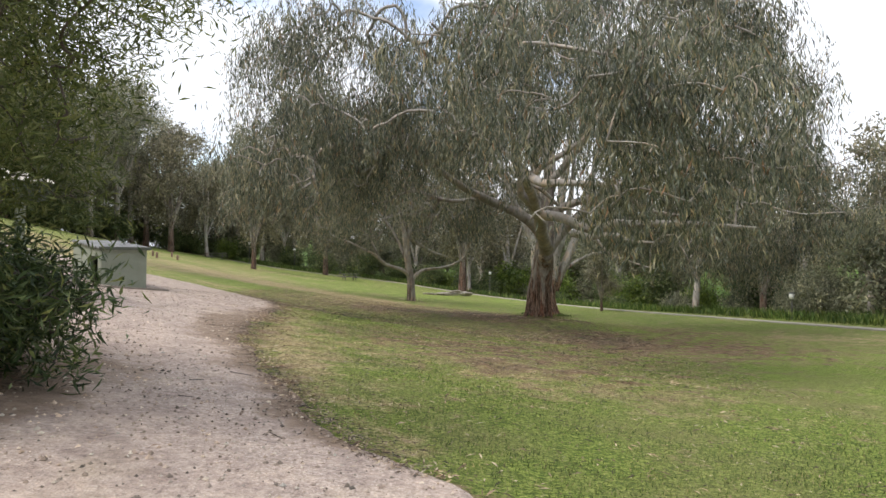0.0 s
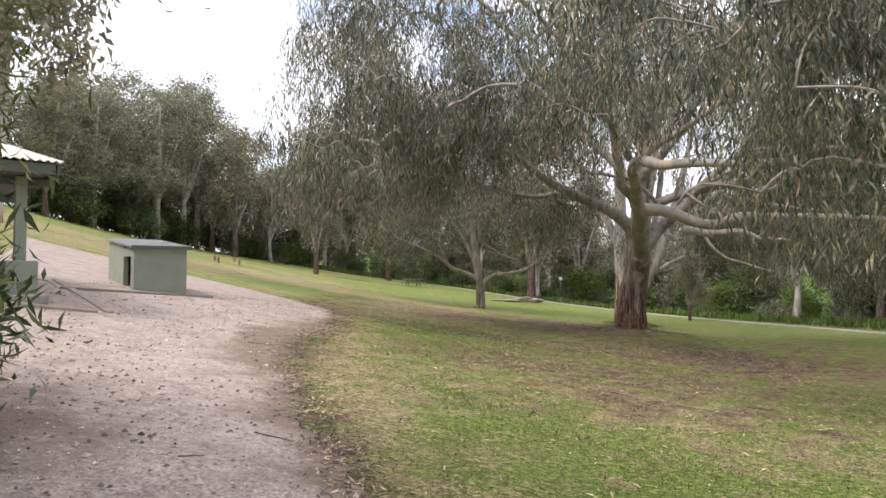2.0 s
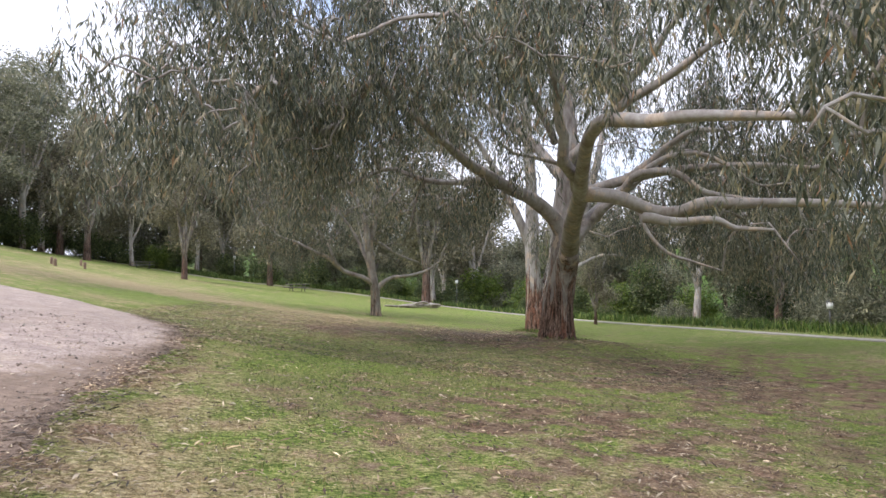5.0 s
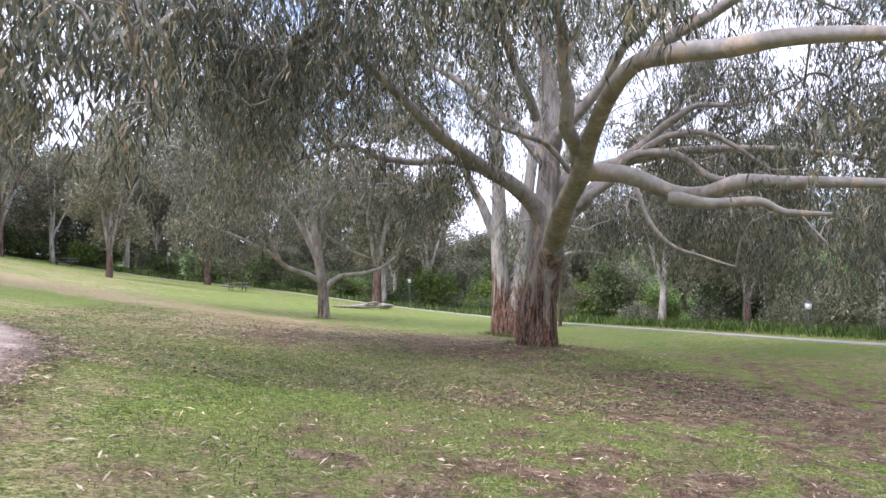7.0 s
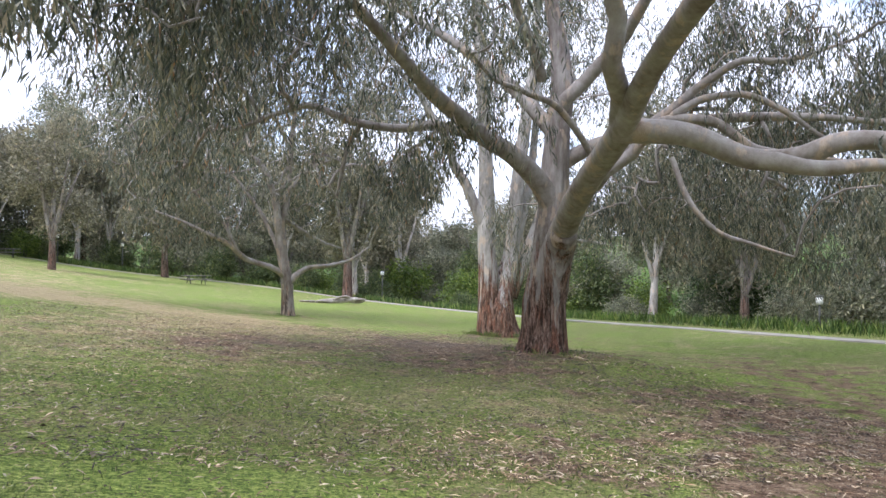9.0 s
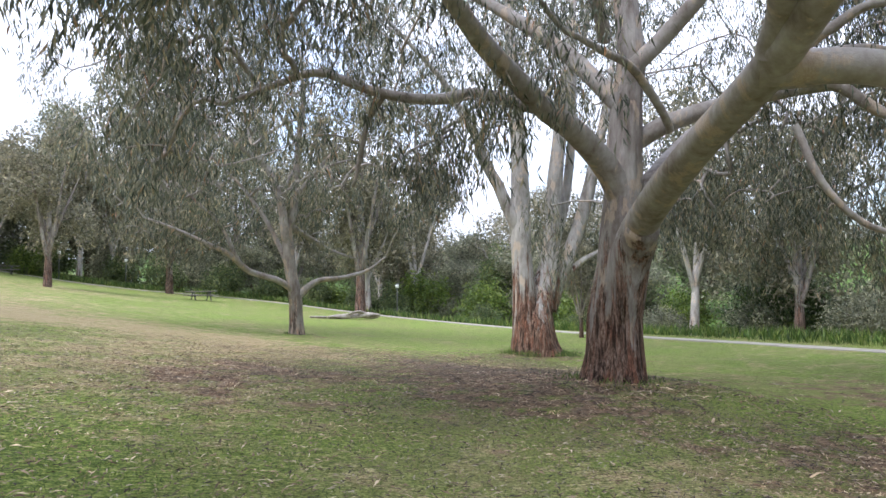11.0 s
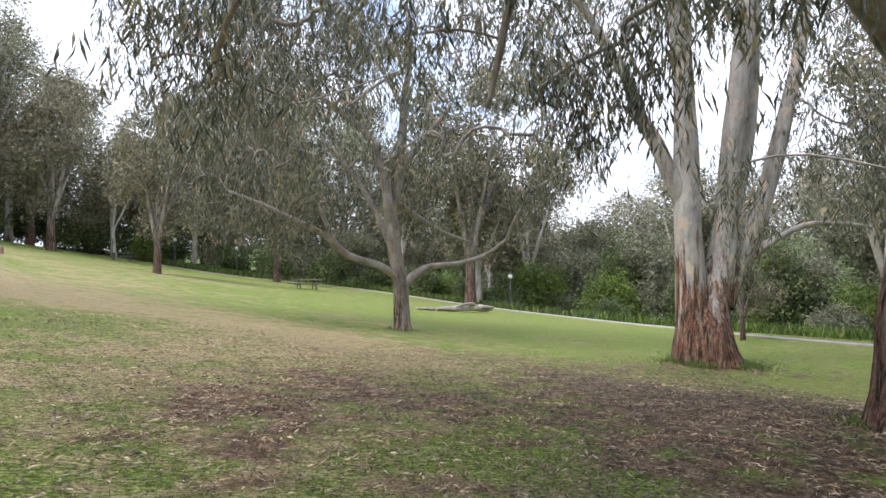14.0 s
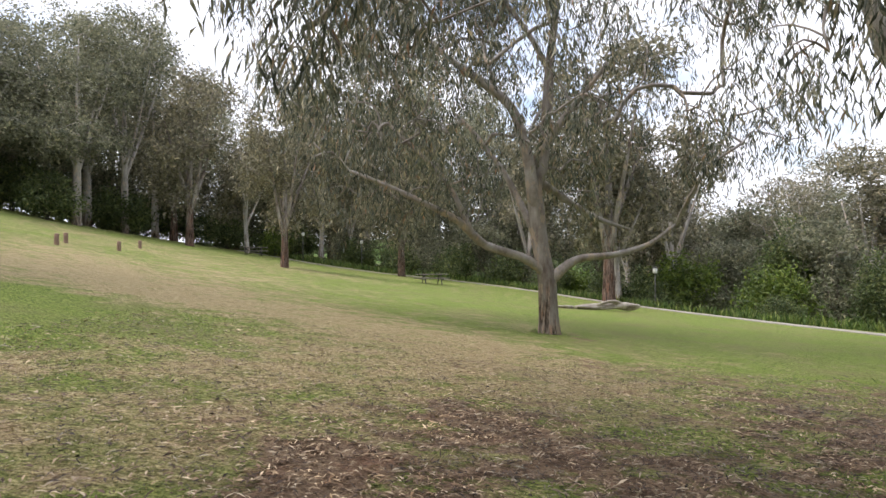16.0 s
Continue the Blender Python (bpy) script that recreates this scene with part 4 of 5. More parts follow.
plant("gum_tree", B0, [rel(s, B0) for s in b_stems], M_BARK_BOX, "small low-forked grey gum with a thin crown", "tree", b_crown - np.array(B0), M_GUM, (0.24, 0.036), 77, 0.4, 1.7, 32, 0.012, 0.06, 41, 0.007, 0.0085, 0.1, M_BARK_LIMB, "", 0.2, 1.0, 0, None, 0.6)


# ---- trees round the lawn: a few built, then copied ----
def set_out(thing, poses):
    """The thing at the first pose, copies of it at the others."""
    for m in poses[1:]:
        copy_thing(thing, m)
    thing.matrix_basis = poses[0]


def far_tree(name, height, crown_from, width, bark, leaf_mat, label, seed, clusters=95, per=60, forks=3, r0=0.3, lean=0.6, leaf=(0.4, 0.15)):
    r = np.random.default_rng(seed)
    fork_z = crown_from * r.uniform(0.6, 0.9)
    top = (r.uniform(-lean, lean), r.uniform(-lean, lean))
    stems = [[(0, 0, -0.4, r0 * 1.5), (0, 0, 0.1, r0 * 1.15), (top[0] * .2, top[1] * .2, fork_z, r0 * .8), (top[0] * .6, top[1] * .6, height * .6, r0 * .5), (top[0], top[1], height * .9, r0 * .12)]]
    for k in range(forks):
        a = 2 * math.pi * (k + r.uniform(0, .6)) / forks
        w = width * r.uniform(.5, .8)
        z0 = fork_z * r.uniform(.75, 1.1)
        stems.append([(top[0] * .2, top[1] * .2, z0, r0 * .55), (math.cos(a) * w * .35, math.sin(a) * w * .35, z0 + (height - z0) * .3, r0 * .4), (math.cos(a) * w * .75, math.sin(a) * w * .75, z0 + (height - z0) * r.uniform(.55, .7), r0 * .12)])
    mid = (crown_from + height) / 2
    pts = []
    for k in range(7):
        a, q = r.uniform(0, 2 * math.pi), r.uniform(.2, .62) * width
        c = (top[0] * .7 + math.cos(a) * q, top[1] * .7 + math.sin(a) * q, crown_from + (height - crown_from) * (k + .6) / 7.4)
        s = width * r.uniform(.42, .6)
        pts.append(crown_points(clusters // 7, c, (s, s, s * .72), r, 0.25, lambda x, y: crown_from * .8, 0.3, seed + k))
    return plant(name, (0, 0, 0), stems, bark, label, "tree", np.vstack(pts), leaf_mat, leaf, per * 2, 0.055 * width + .24, 0.5, 12, 0, .06, seed, .012, .012, .1, None, "trees round the lawn", .8, 1.0, 0, None, 0.0, True)


T_BIG = far_tree("eucalyptus", 21, 7, 6.4, M_BARK_PALE, M_GUM_FAR, "tall grey-green gum with pale bare trunk in woodland", 51, 150, 34, 4, .36)
T_MID = far_tree("eucalyptus", 15, 4.0, 5.4, M_BARK_DARK, M_GUM_DRY, "mid-sized dusty gum with dark forked trunk by the lawn", 52, 130, 34, 4, .34)
T_THIN = far_tree("eucalyptus", 13, 4.5, 4.0, M_BARK_PALE, M_GUM_DRY, "slender gum with pale leaning trunk beside the footpath", 53, 100, 34, 3, .26, 1.6)
T_DENSE = far_tree("eucalyptus", 17, 3.5, 6.2, M_BARK_DARK, M_GUM_FAR, "dense dark gum in the woodland edge", 54, 170, 34, 4, .32)
T_LOW = far_tree("creek_tree", 7.5, 1.2, 3.6, M_BARK_DARK, M_GUM_FAR, "low bushy creek-side tree with grey-green crown", 55, 100, 34, 4, .16, .5, (.34, .14))
T_DRY = far_tree("creek_tree", 8.5, 1.6, 3.8, M_BARK_PALE, M_GUM_DRY, "dry brownish tree with bare pale twigs on the far bank", 56, 70, 34, 5, .14, .5, (.32, .1))
T_WALL = far_tree("woodland_tree", 13, 1.0, 6.0, M_BARK_DARK, M_GUM_FAR, "leafy dark woodland tree with branches to the ground", 57, 190, 34, 5, .25, .6, (.42, .17))

spots = {
    T_WALL: [(-30, 104, 0, 1.1, 1.0), (-42, 98, 70, 1.2, 1.1), (-54, 92, 150, 1.2, 1.1), (-62, 82, 210, 1.2, 1.2), (-70, 70, 300, 1.2, 1.2), (-56, 72, 20, 1.1, 1.1), (-18, 108, 90, 1.1, 1.0), (-6, 107, 160, 1.1, 1.0), (6, 108, 220, 1.1, .95), (16, 100, 280, 1.0, .65), (26, 96, 30, 1.1, .55), (-64, 54, 100, 1.2, 1.2), (-58, 46, 190, 1.2, 1.2), (38, 96, 250, 1.2, .6), (54, 30, 80, 1.2, .9), (46, 12, 170, 1.2, 1), (-44, 84, 240, 1.1, .9), (-35, 94, 30, 1, .8), (-24, 98, 200, 1, .8)],
    T_MID: [(-13.6, 67, 40, .75, .75), (-7.6, 81.5, 200, .95, .95), (8.6, 70.5, 20, 1.25, 1.2), (-25.5, 78, 130, 1.0, 1.0), (16.4, 47.0, 300, .32, .32), (27.5, 44, 10, .8, .8), (-32, 88, 60, 1.1, 1.0)],
    T_THIN: [(-22.0, 33.0, 40, 1.25, 1.75), (15.5, 79, 130, 1.2, 1.2), (12.5, 83, 10, 1.0, 1.1), (26, 70, 60, 1.1, .85), (-17.2, 90, 0, 1.1, 1.1), (-14.4, 91, 90, .95, 1.0), (9.6, 72, 170, 1.0, 1.0), (-23.5, 86, 220, .9, .9), (24.8, 49, 30, 1.1, 1.1), (4, 88, 60, 1.2, 1.2), (31, 38, 75, .9, .95), (36, 52, 20, 1, 1)],
    T_BIG: [(-22, 97, 10, .9, .85), (-9, 103, 100, 1.05, 1.3), (1, 106, 190, 1.0, 1.15), (-14, 99, 145, 1.05, 1.2), (-34, 88, 280, 1.0, .95), (-32.5, 80, 35, .9, .95), (-43, 77, 15, 1.0, .78), (-38, 70, 115, 1.0, .68), (-36, 80, 0, 1.0, .88), (-33, 74, 80, .95, .8), (-41, 72, 170, 1.0, .7), (-46, 80, 240, 1.05, .8), (-52, 66, 30, 1.1, 1.1), (-60, 60, 140, 1.15, 1.1), (-47, 94, 300, 1.1, 1.1), (-38, 104, 20, 1.0, 1.0), (-24, 104, 60, .95, 1.0), (-66, 78, 200, 1.2, 1.2)],
    T_DENSE: [(-29, 97, 0, 1.0, .9), (-19, 101, 70, 1.0, 1.0), (-10, 98, 150, .95, 1.2), (-2, 97, 220, .95, 1.15), (5, 99, 290, .9, .9), (-40, 90, 20, 1.1, 1.1), (-55, 88, 110, 1.15, .95), (-27, 116, 200, 1.05, 1.1), (-12, 113, 310, 1.0, 1.05), (2, 112, 40, .9, .9), (12, 92, 130, .6, .5), (-48, 58, 100, 1.1, 1.1), (-38, 62, 260, .9, .8), (40, 30, 0, .9, .9), (36, 16, 90, .9, .95), (33, 2, 180, 1, 1), (31, -14, 260, 1, 1), (43, 44, 160, .85, .9)],
    T_LOW: [(18, 76, 0, .95, .8), (33, 39, 40, 1.0, .8), (35, 32, 140, 1.1, .9), (22.5, 67.5, 90, 1.0, .95), (28, 58, 200, .9, .7), (31, 50, 30, 1, .75), (28, 33, 120, 1.0, .85), (29, 24, 250, 1.0, .95), (14.5, 84, 60, 1.1, .85), (36, 62, 170, 1.2, 1.0), (30, 72, 280, 1.2, 1.0), (22, 84, 330, 1.3, 1.1), (-8, 92, 45, 1.0, .8), (-16, 96, 130, 1.0, .8), (29, 14, 20, 1.1, 1.0), (0, 90.5, 210, 1, .8)],
    T_DRY: [(26, 78, 0, 1.2, 1.1), (34, 69, 80, 1.2, 1.1), (40, 58, 160, 1.2, 1.0), (18, 90, 240, 1.3, 1.1), (44, 70, 300, 1.4, 1.2), (30, 92, 20, 1.4, 1.2), (46, 48, 110, 1.2, 1.1), (10, 104, 200, 1.3, 1.2), (38, 86, 270, 1.5, 1.3), (50, 84, 45, 1.5, 1.3), (24, 104, 135, 1.5, 1.3), (55, 60, 225, 1.5, 1.2), (48, 36, 315, 1.2, 1.1), (42, 104, 0, 1.6, 1.4), (60, 96, 90, 1.6, 1.4)],
}
for tree, places in spots.items():
    set_out(tree, [pose(x, y, hz(x, y) - 0.05, 0, 0, turn) @ Matrix.Diagonal((s, s, sz, 1)) for x, y, turn, s, sz in places])
# unseen woods, added to close the place round behind the camera
for k in range(12):
    a = radians(-180 + k * 16)
    x, y = 5 + 46 * math.cos(a) * 1.1, 24 + 52 * math.sin(a)
    t = (T_DENSE, T_WALL)[k % 2]
    copy_thing(t, pose(x, y, hz(x, y) - 0.05, 0, 0, 47 * k) @ Matrix.Diagonal((1, 1, 1, 1)))


# ---- shrubs ----
def shrub(name, r_xy, height, leaf_mat, leaf, n, per, label, seed, group="", spread=.2, droop=.25, low=.15):
    r = np.random.default_rng(seed)
    stems = []
    for k in range(5):
        a = 2 * math.pi * k / 5 + r.uniform(0, .8)
        q = r_xy * r.uniform(.3, .6)
        stems.append([(math.cos(a) * .05, math.sin(a) * .05, -.1, .035), (math.cos(a) * q * .4, math.sin(a) * q * .4, height * .35, .026), (math.cos(a) * q, math.sin(a) * q, height * .75, .012)])
    c = crown_points(n, (0, 0, height * .52), (r_xy, r_xy, height * .5), r, .3, lambda x, y: low, .3, seed)
    return plant(name, (0, 0, 0), stems, M_TWIG, label, "shrub", c, leaf_mat, leaf, per, spread, droop, 8, 0, .05, seed, .003, .003, .05, None, group, .3)


S_NEAR = shrub("bottlebrush_shrub", 1.3, 1.35, M_SHRUB, (.165, .026), 190, 55, "dense dark green shrub with narrow leaves beside the gravel", 71, "shrubs by the gravel", .15, .1, .03)
set_out(S_NEAR, [pose(x, y, hz(x, y) - .03, 0, 0, turn) @ Matrix.Scale(k, 4) for x, y, turn, k in ((-4.6, 7.0, 0, .85), (-3.85, 5.9, 250, .95), (-4.1, 4.7, 140, .95))])
S_BANK = shrub("bank_shrub", 1.7, 2.6, M_BANK_LEAF, (.25, .09), 110, 38, "rounded dark green shrub on the creek bank", 72, "bank shrubs", .3)
S_ROUND = shrub("bank_shrub", 1.7, 2.5, M_SHRUB, (.15, .034), 210, 80, "rounded dark green shrub beside the creek footpath", 75, "bank shrubs", .26)
S_OLIVE = shrub("bank_shrub", 2.1, 3.4, M_GUM_FAR, (.27, .09), 130, 38, "grey-green bushy shrub past the footpath", 73, "bank shrubs", .35)
S_TALL = shrub("bank_tree", 1.35, 5.2, M_BANK_LEAF, (.24, .09), 170, 42, "slender dark green leafy tree on the creek bank", 76, "bank shrubs", .3)
S_FRESH = shrub("bank_shrub", 1.5, 3.4, M_BRIGHT, (.27, .1), 110, 38, "bright green leafy young tree past the footpath", 74, "bank shrubs", .3)
bank = {
    S_ROUND: [(30, 47.5, 0, 1.65), (26.8, 27.5, 70, .9), (26, 21, 200, 1.0)],
    S_BANK: [(12, 72, 20, .9), (9.8, 77.5, 90, 1.0), (6, 82, 160, 1.1), (2, 86, 230, 1.1), (-3, 88.5, 300, 1.2), (-9, 88.5, 30, 1.1), (-13, 88.5, 100, 1.0), (-20, 91, 170, 1.2), (-25, 96, 240, 1.2), (-34, 92, 310, 1.3), (-37, 85, 50, 1.2), (17, 63, 120, .7), (21, 56, 190, .6), (20, 71, 45, 1.3), (26, 64, 10, 1.2), (14, 79, 80, 1.3), (-42, 83, 20, 1.2), (-30, 90.5, 10, 1.1), (-34, 72, 40, 1.3), (-38, 66, 90, 1.5), (-43, 69, 150, 1.5), (-47, 62, 200, 1.6), (-52, 60, 260, 1.6), (-40, 76, 310, 1.5), (-46, 74, 20, 1.6), (-56, 54, 70, 1.7), (-33, 80, 120, 1.3), (-50, 52, 170, 1.6), (-60, 62, 220, 1.8), (-54, 68, 280, 1.7), (-36, 88, 330, 1.4), (-44, 88, 10, 1.6), (-28, 92, 60, 1.2), (-64, 68, 110, 1.8), (-48, 82, 40, 1.8), (-42, 92, 140, 1.7), (-52, 76, 250, 1.9)],
    S_OLIVE: [(26.5, 36.5, 0, .9), (27, 19, 90, 1.0), (26.5, 12, 180, 1.1), (27, 4, 20, 1.1), (28, 41, 250, .75), (16, 73, 300, .8), (-6, 91, 40, 1.0), (5, 87, 110, 1.0), (25, 52, 60, .7), (19, 67, 130, .7), (-15, 93.5, 0, 1), (28, 47, 20, .8), (33, 44, 110, 1.1), (33, 30, 30, 1.2)],
    S_TALL: [(21.2, 71, 0, 1.3), (22.8, 63.5, 80, .9), (25.5, 57.5, 190, 1.1)],
    S_FRESH: [(14.9, 73.5, 0, 1.4), (18.6, 67, 80, 1.2), (23.2, 59, 160, 1.1), (27.5, 53.5, 250, 1.0), (8, 82.5, 320, .9), (-21.5, 88.5, 30, .8)],
}
for bush, places in bank.items():
    set_out(bush, [pose(x, y, hz(x, y) - .04, 0, 0, turn) @ Matrix.Scale(s, 4) for x, y, turn, s in places])

# fine-leaved wattle that leans over the gravel
W0 = (-5.0, 5.4, hz(-5.0, 5.4) - .05)
w_stems = [[(0, 0, 0, .16), (.1, 0, 1.0, .13), (.5, .1, 2.2, .1), (1.2, .1, 3.4, .07), (2.2, 0, 4.3, .04)],
           [(.2, 0, 1.3, .09), (1.2, -.3, 2.3, .07), (2.4, -.5, 2.9, .05), (3.9, -.6, 3.3, .02)],
           [(.1, 0, .9, .09), (-.6, .6, 2.4, .07), (-1.0, 1.2, 4.2, .03)],
           [(.4, 0, 2.0, .08), (.9, -1.2, 3.2, .05), (1.6, -2.4, 4.1, .02)],
           [(.9, .1, 2.9, .06), (2.0, .6, 3.6, .045), (3.4, 1.0, 4.3, .02)]]
rW = np.random.default_rng(14)
w_crown = np.vstack([crown_points(170, (.9, -.2, 3.5), (2.3, 2.5, 1.6), rW, .2, lambda x, y: 2.1, .25, 1.0), crown_points(60, (2.9, -.5, 3.3), (1.1, 1.0, .7), rW, .1, None, .2, 2.0), crown_points(150, (.2, .6, 2.4), (1.5, 1.9, 1.4), rW, .1, None, .2, 3.0), crown_points(110, (1.9, 0, 2.1), (.75, 1.2, .9), rW, .1, None, .2, 4.0)])
plant("wattle_tree", W0, w_stems, M_TWIG, "light green fine-leaved wattle leaning over the gravel", "tree", w_crown, M_NEEDLE, (.11, .016), 100, .22, -.15, 14, 0, .05, 81, .003, .003, .05)

# tall grass along the bank
rR = np.random.default_rng(15)
seg = rR.integers(0, len(fp) - 1, 26000)
off = rR.gamma(2.0, 0.9, 26000) + 1.2
q = fp[seg] + rR.uniform(0, 1, (26000, 1)) * (fp[seg + 1] - fp[seg]) + nr[seg] * off[:, None] * np.where(nr[seg] @ np.array([.88, .47]) > 0, 1, -1)[:, None]
keep = q[:, 1] > 8
c = np.c_[q, land(q[:, 0], q[:, 1]) - .03][keep]
v, f = leaf_arrays(c, .62, .07, -2.2, rR, .1)
tagged(link_mesh("bank_grass", v, [f], M_REED), "long green grass along the creek bank", "grass", "", "stuff")

# ---- brick box on the gravel ----
BX, BY, BT = -7.05, 16.4, -51.0
bz = hz(-7.2, 16.9) - .02
hut = root("service_box", BX, BY, bz, BT + 90, "small sage green rendered box with ribbed metal lid", "hut")
# local x runs along the short front, y along the long side
LX, LY, H = 1.08, 2.5, .92


def wall_piece(name, x0, x1, y0, y1, z0, z1, material=M_SAGE, bevel=.008, label=""):
    return box(name, (x1 - x0, y1 - y0, z1 - z0), Matrix.Translation(((x0 + x1) / 2, (y0 + y1) / 2, (z0 + z1) / 2)), material, hut, bevel, label)


wall_piece("front_wall", 0, LX, 0, .1, -.15, H)
wall_piece("back_wall", 0, LX, LY - .1, LY, -.15, H + .2)


def side_wall(x0, x1, y0, y1):
    """A side wall whose head rises with the lid."""
    v = np.array([(x, y, z) for x in (x0, x1) for y in (y0, y1) for z in (-.15, H + .085 * y)])
    f = [[0, 1, 3, 2], [4, 6, 7, 5], [0, 4, 5, 1], [2, 3, 7, 6], [1, 5, 7, 3], [0, 2, 6, 4]]
    link_mesh("side_wall", v, [f], M_SAGE, hut)


side_wall(LX - .1, LX, .102, LY - .102)
side_wall(0, .1, .95, LY - .102)
side_wall(0, .1, .102, .28)
wall_piece("lintel", 0, .1, .282, .948, H - .17, H + .02)
# added sheet behind the opening, its black standing in for the shade within
wall_piece("shade_sheet", .35, .38, .15, 1.1, -.1, H - .02, M_INNER_SHADE, .003, "near-black sheet standing in for the shade inside the box")
n_rib = 60
ly = np.linspace(-.08, LY + .08, n_rib)
lift = np.where(np.arange(n_rib) % 6 < 2, .04, 0.0)
rows = [np.c_[np.full(n_rib, x), ly, H + .03 + .085 * ly + lift + dz] for x, dz in ((-.07, -.03), (-.07, 0), (LX + .07, 0), (LX + .07, -.03))]
k = np.arange(n_rib - 1)
lid = link_mesh("ribbed_lid", np.vstack(rows), [np.vstack([np.stack([c * n_rib + k, (c + 1) * n_rib + k, (c + 1) * n_rib + k + 1, c * n_rib + k + 1], 1) for c in range(3)])], M_ZINC, hut, "weathered zinc sheet with raised ribs")
bm = bmesh.new()
bm_box(bm, (LX + .16, .02, .07), Matrix.Translation((LX / 2, -.12, H + .02)), .004)
part("lid_edge", bm, M_SAGE_DARK, lid, "dark metal edge strip")


def sleeper(x0, y0, x1, y1, label, wood=M_SLEEPER):
    ln, a = math.hypot(x1 - x0, y1 - y0), math.degrees(math.atan2(y1 - y0, x1 - x0))
    bm = bmesh.new()
    bm_box(bm, (ln, .12, .14), Matrix(), .02)
    me = bpy.data.meshes.new("timber_edging")
    bm.to_mesh(me), bm.free()
    me.materials.append(wood)
    ob = new("timber_edging", me)
    rise = math.degrees(math.atan2(hz(x1, y1) - hz(x0, y0), ln))
    ob.matrix_world = pose((x0 + x1) / 2, (y0 + y1) / 2, (hz(x0, y0) + hz(x1, y1)) / 2 + .004, 0, -rise, a)
    return tagged(ob, label, "edging", "timber edging")


sleeper(-7.5, 14.6, -5.75, 17.35, "dark weathered timber sleeper set in the gravel", M_TIMBER)
sleeper(-5.6, 12.75, -8.3, 15.75, "weathered timber sleeper edging the shelter floor")
sleeper(-5.7, 12.6, -9.2, 9.4, "weathered timber sleeper edging the shelter floor")

# ---- picnic shelter ----
UX, UY = -.68, .733
st = math.degrees(math.atan2(UY, UX))
sz = hz(-7.2, 12.6)
shelter = root("picnic_shelter", -6.2, 12.5, sz, st, "green-posted picnic shelter with a cream corrugated roof", "shelter")
# local x runs back from the front corner of the roof, y to its left
EAVE, RX, RY = 2.79 - sz, 4.6, 5.2
ridge_z, hip = EAVE + .95, 2.2
bm = bmesh.new()
corners = [(0, 0, EAVE), (RX, 0, EAVE), (RX, RY, EAVE), (0, RY, EAVE)]
r1, r2 = (RX / 2, hip, ridge_z), (RX / 2, RY - hip, ridge_z)


def roof_side(bm, a, b, c, d, n, wave=.018):
    """Corrugated sheet over the quad a-b (eave) to d-c (ridge)."""
    a, b, c, d = (Vector(p) for p in (a, b, c, d))
    nor = (b - a).cross(d - a).normalized()
    if nor.z < 0:
        nor = -nor
    rows = []
    for s in range(n + 1):
        q = s / n
        w = nor * wave * math.cos(s * math.pi)
        rows.append((bm.verts.new(a.lerp(b, q) + w), bm.verts.new(d.lerp(c, q) + w)))
    for p, q in zip(rows, rows[1:]):
        bm.faces.new((p[0], q[0], q[1], p[1]))


roof_side(bm, corners[0], corners[1], r1, r1, 90)
roof_side(bm, corners[1], corners[2], r2, r1, 100)
roof_side(bm, corners[2], corners[3], r2, r2, 90)
roof_side(bm, corners[3], corners[0], r1, r2, 100)
part("roof", bm, M_CREAM, shelter, "cream corrugated steel sheets")
for x, y, lx, ly in ((RX / 2, .06, RX - .1, .04), (RX / 2, RY - .06, RX - .1, .04), (.06, RY / 2, .04, RY - .2), (RX - .06, RY / 2, .04, RY - .2)):
    box("fascia", (lx, ly, .16), Matrix.Translation((x, y, EAVE - .11)), M_SAGE_DARK, shelter, .005)
box("ceiling_lining", (RX - .3, RY - .3, .03), Matrix.Translation((RX / 2, RY / 2, EAVE - .17)), M_SAGE_DARK, shelter, .004)
for x, y in ((.55, .45), (RX - .55, .45), (.55, RY - .45), (RX - .55, RY - .45)):
    post = box("post", (.15, .15, EAVE - .75), Matrix.Translation((x, y, .55 + (EAVE - .75) / 2)), M_SAGE, shelter, .012)
    box("plinth", (.42, .42, .95), Matrix.Translation((x, y, .08)), M_SAGE, post, .02, "rendered green plinth")
    box("beam", (.1, 1.1, .12), Matrix.Translation((x + .12, y + .1, EAVE - .26)), M_SAGE_DARK, shelter, .006)
slab = root("shelter_floor", -6.2, 12.5, sz, st, "worn concrete floor under the shelter", "floor")
tagged(slab, kind="structure")
box("slab", (RX - .1, RY - .1, .5), Matrix.Translation((RX / 2, RY / 2 + .1, -.2)), M_SLAB, slab, .02)


# ---- picnic tables ----
def picnic_table(x, y, turn, label):
    t = root("picnic_table", x, y, hz(x, y), turn, label, "table", "picnic tables")
    for k in range(4):
        box("top_plank", (2.4, .175, .06), Matrix.Translation((0, -.27 + .18 * k, .74)), M_TABLE, t, .006)
    for s in (-1, 1):
        for k in range(2):
            box("seat_plank", (2.4, .135, .06), Matrix.Translation((0, s * (.62 + .14 * k), .44)), M_TABLE, t, .006)
        for e in (-1, 1):
            box("leg", (.06, .09, .86), Matrix.Translation((e * .62, s * .36, .355)) @ pose(0, 0, 0, s * 28), M_STEEL, t, .006)
        box("seat_bearer", (.06, 1.5, .09), Matrix.Translation((s * .68, 0, .39)), M_STEEL, t, .006)
        box("top_bearer", (.06, .72, .08), Matrix.Translation((s * .68, 0, .68)), M_STEEL, t, .006)
    return t


picnic_table(-4.1, 72.6, 22, "grey timber picnic table with fixed benches on the lawn")
picnic_table(-20.8, 80.5, 12, "far grey timber picnic table beside the footpath")


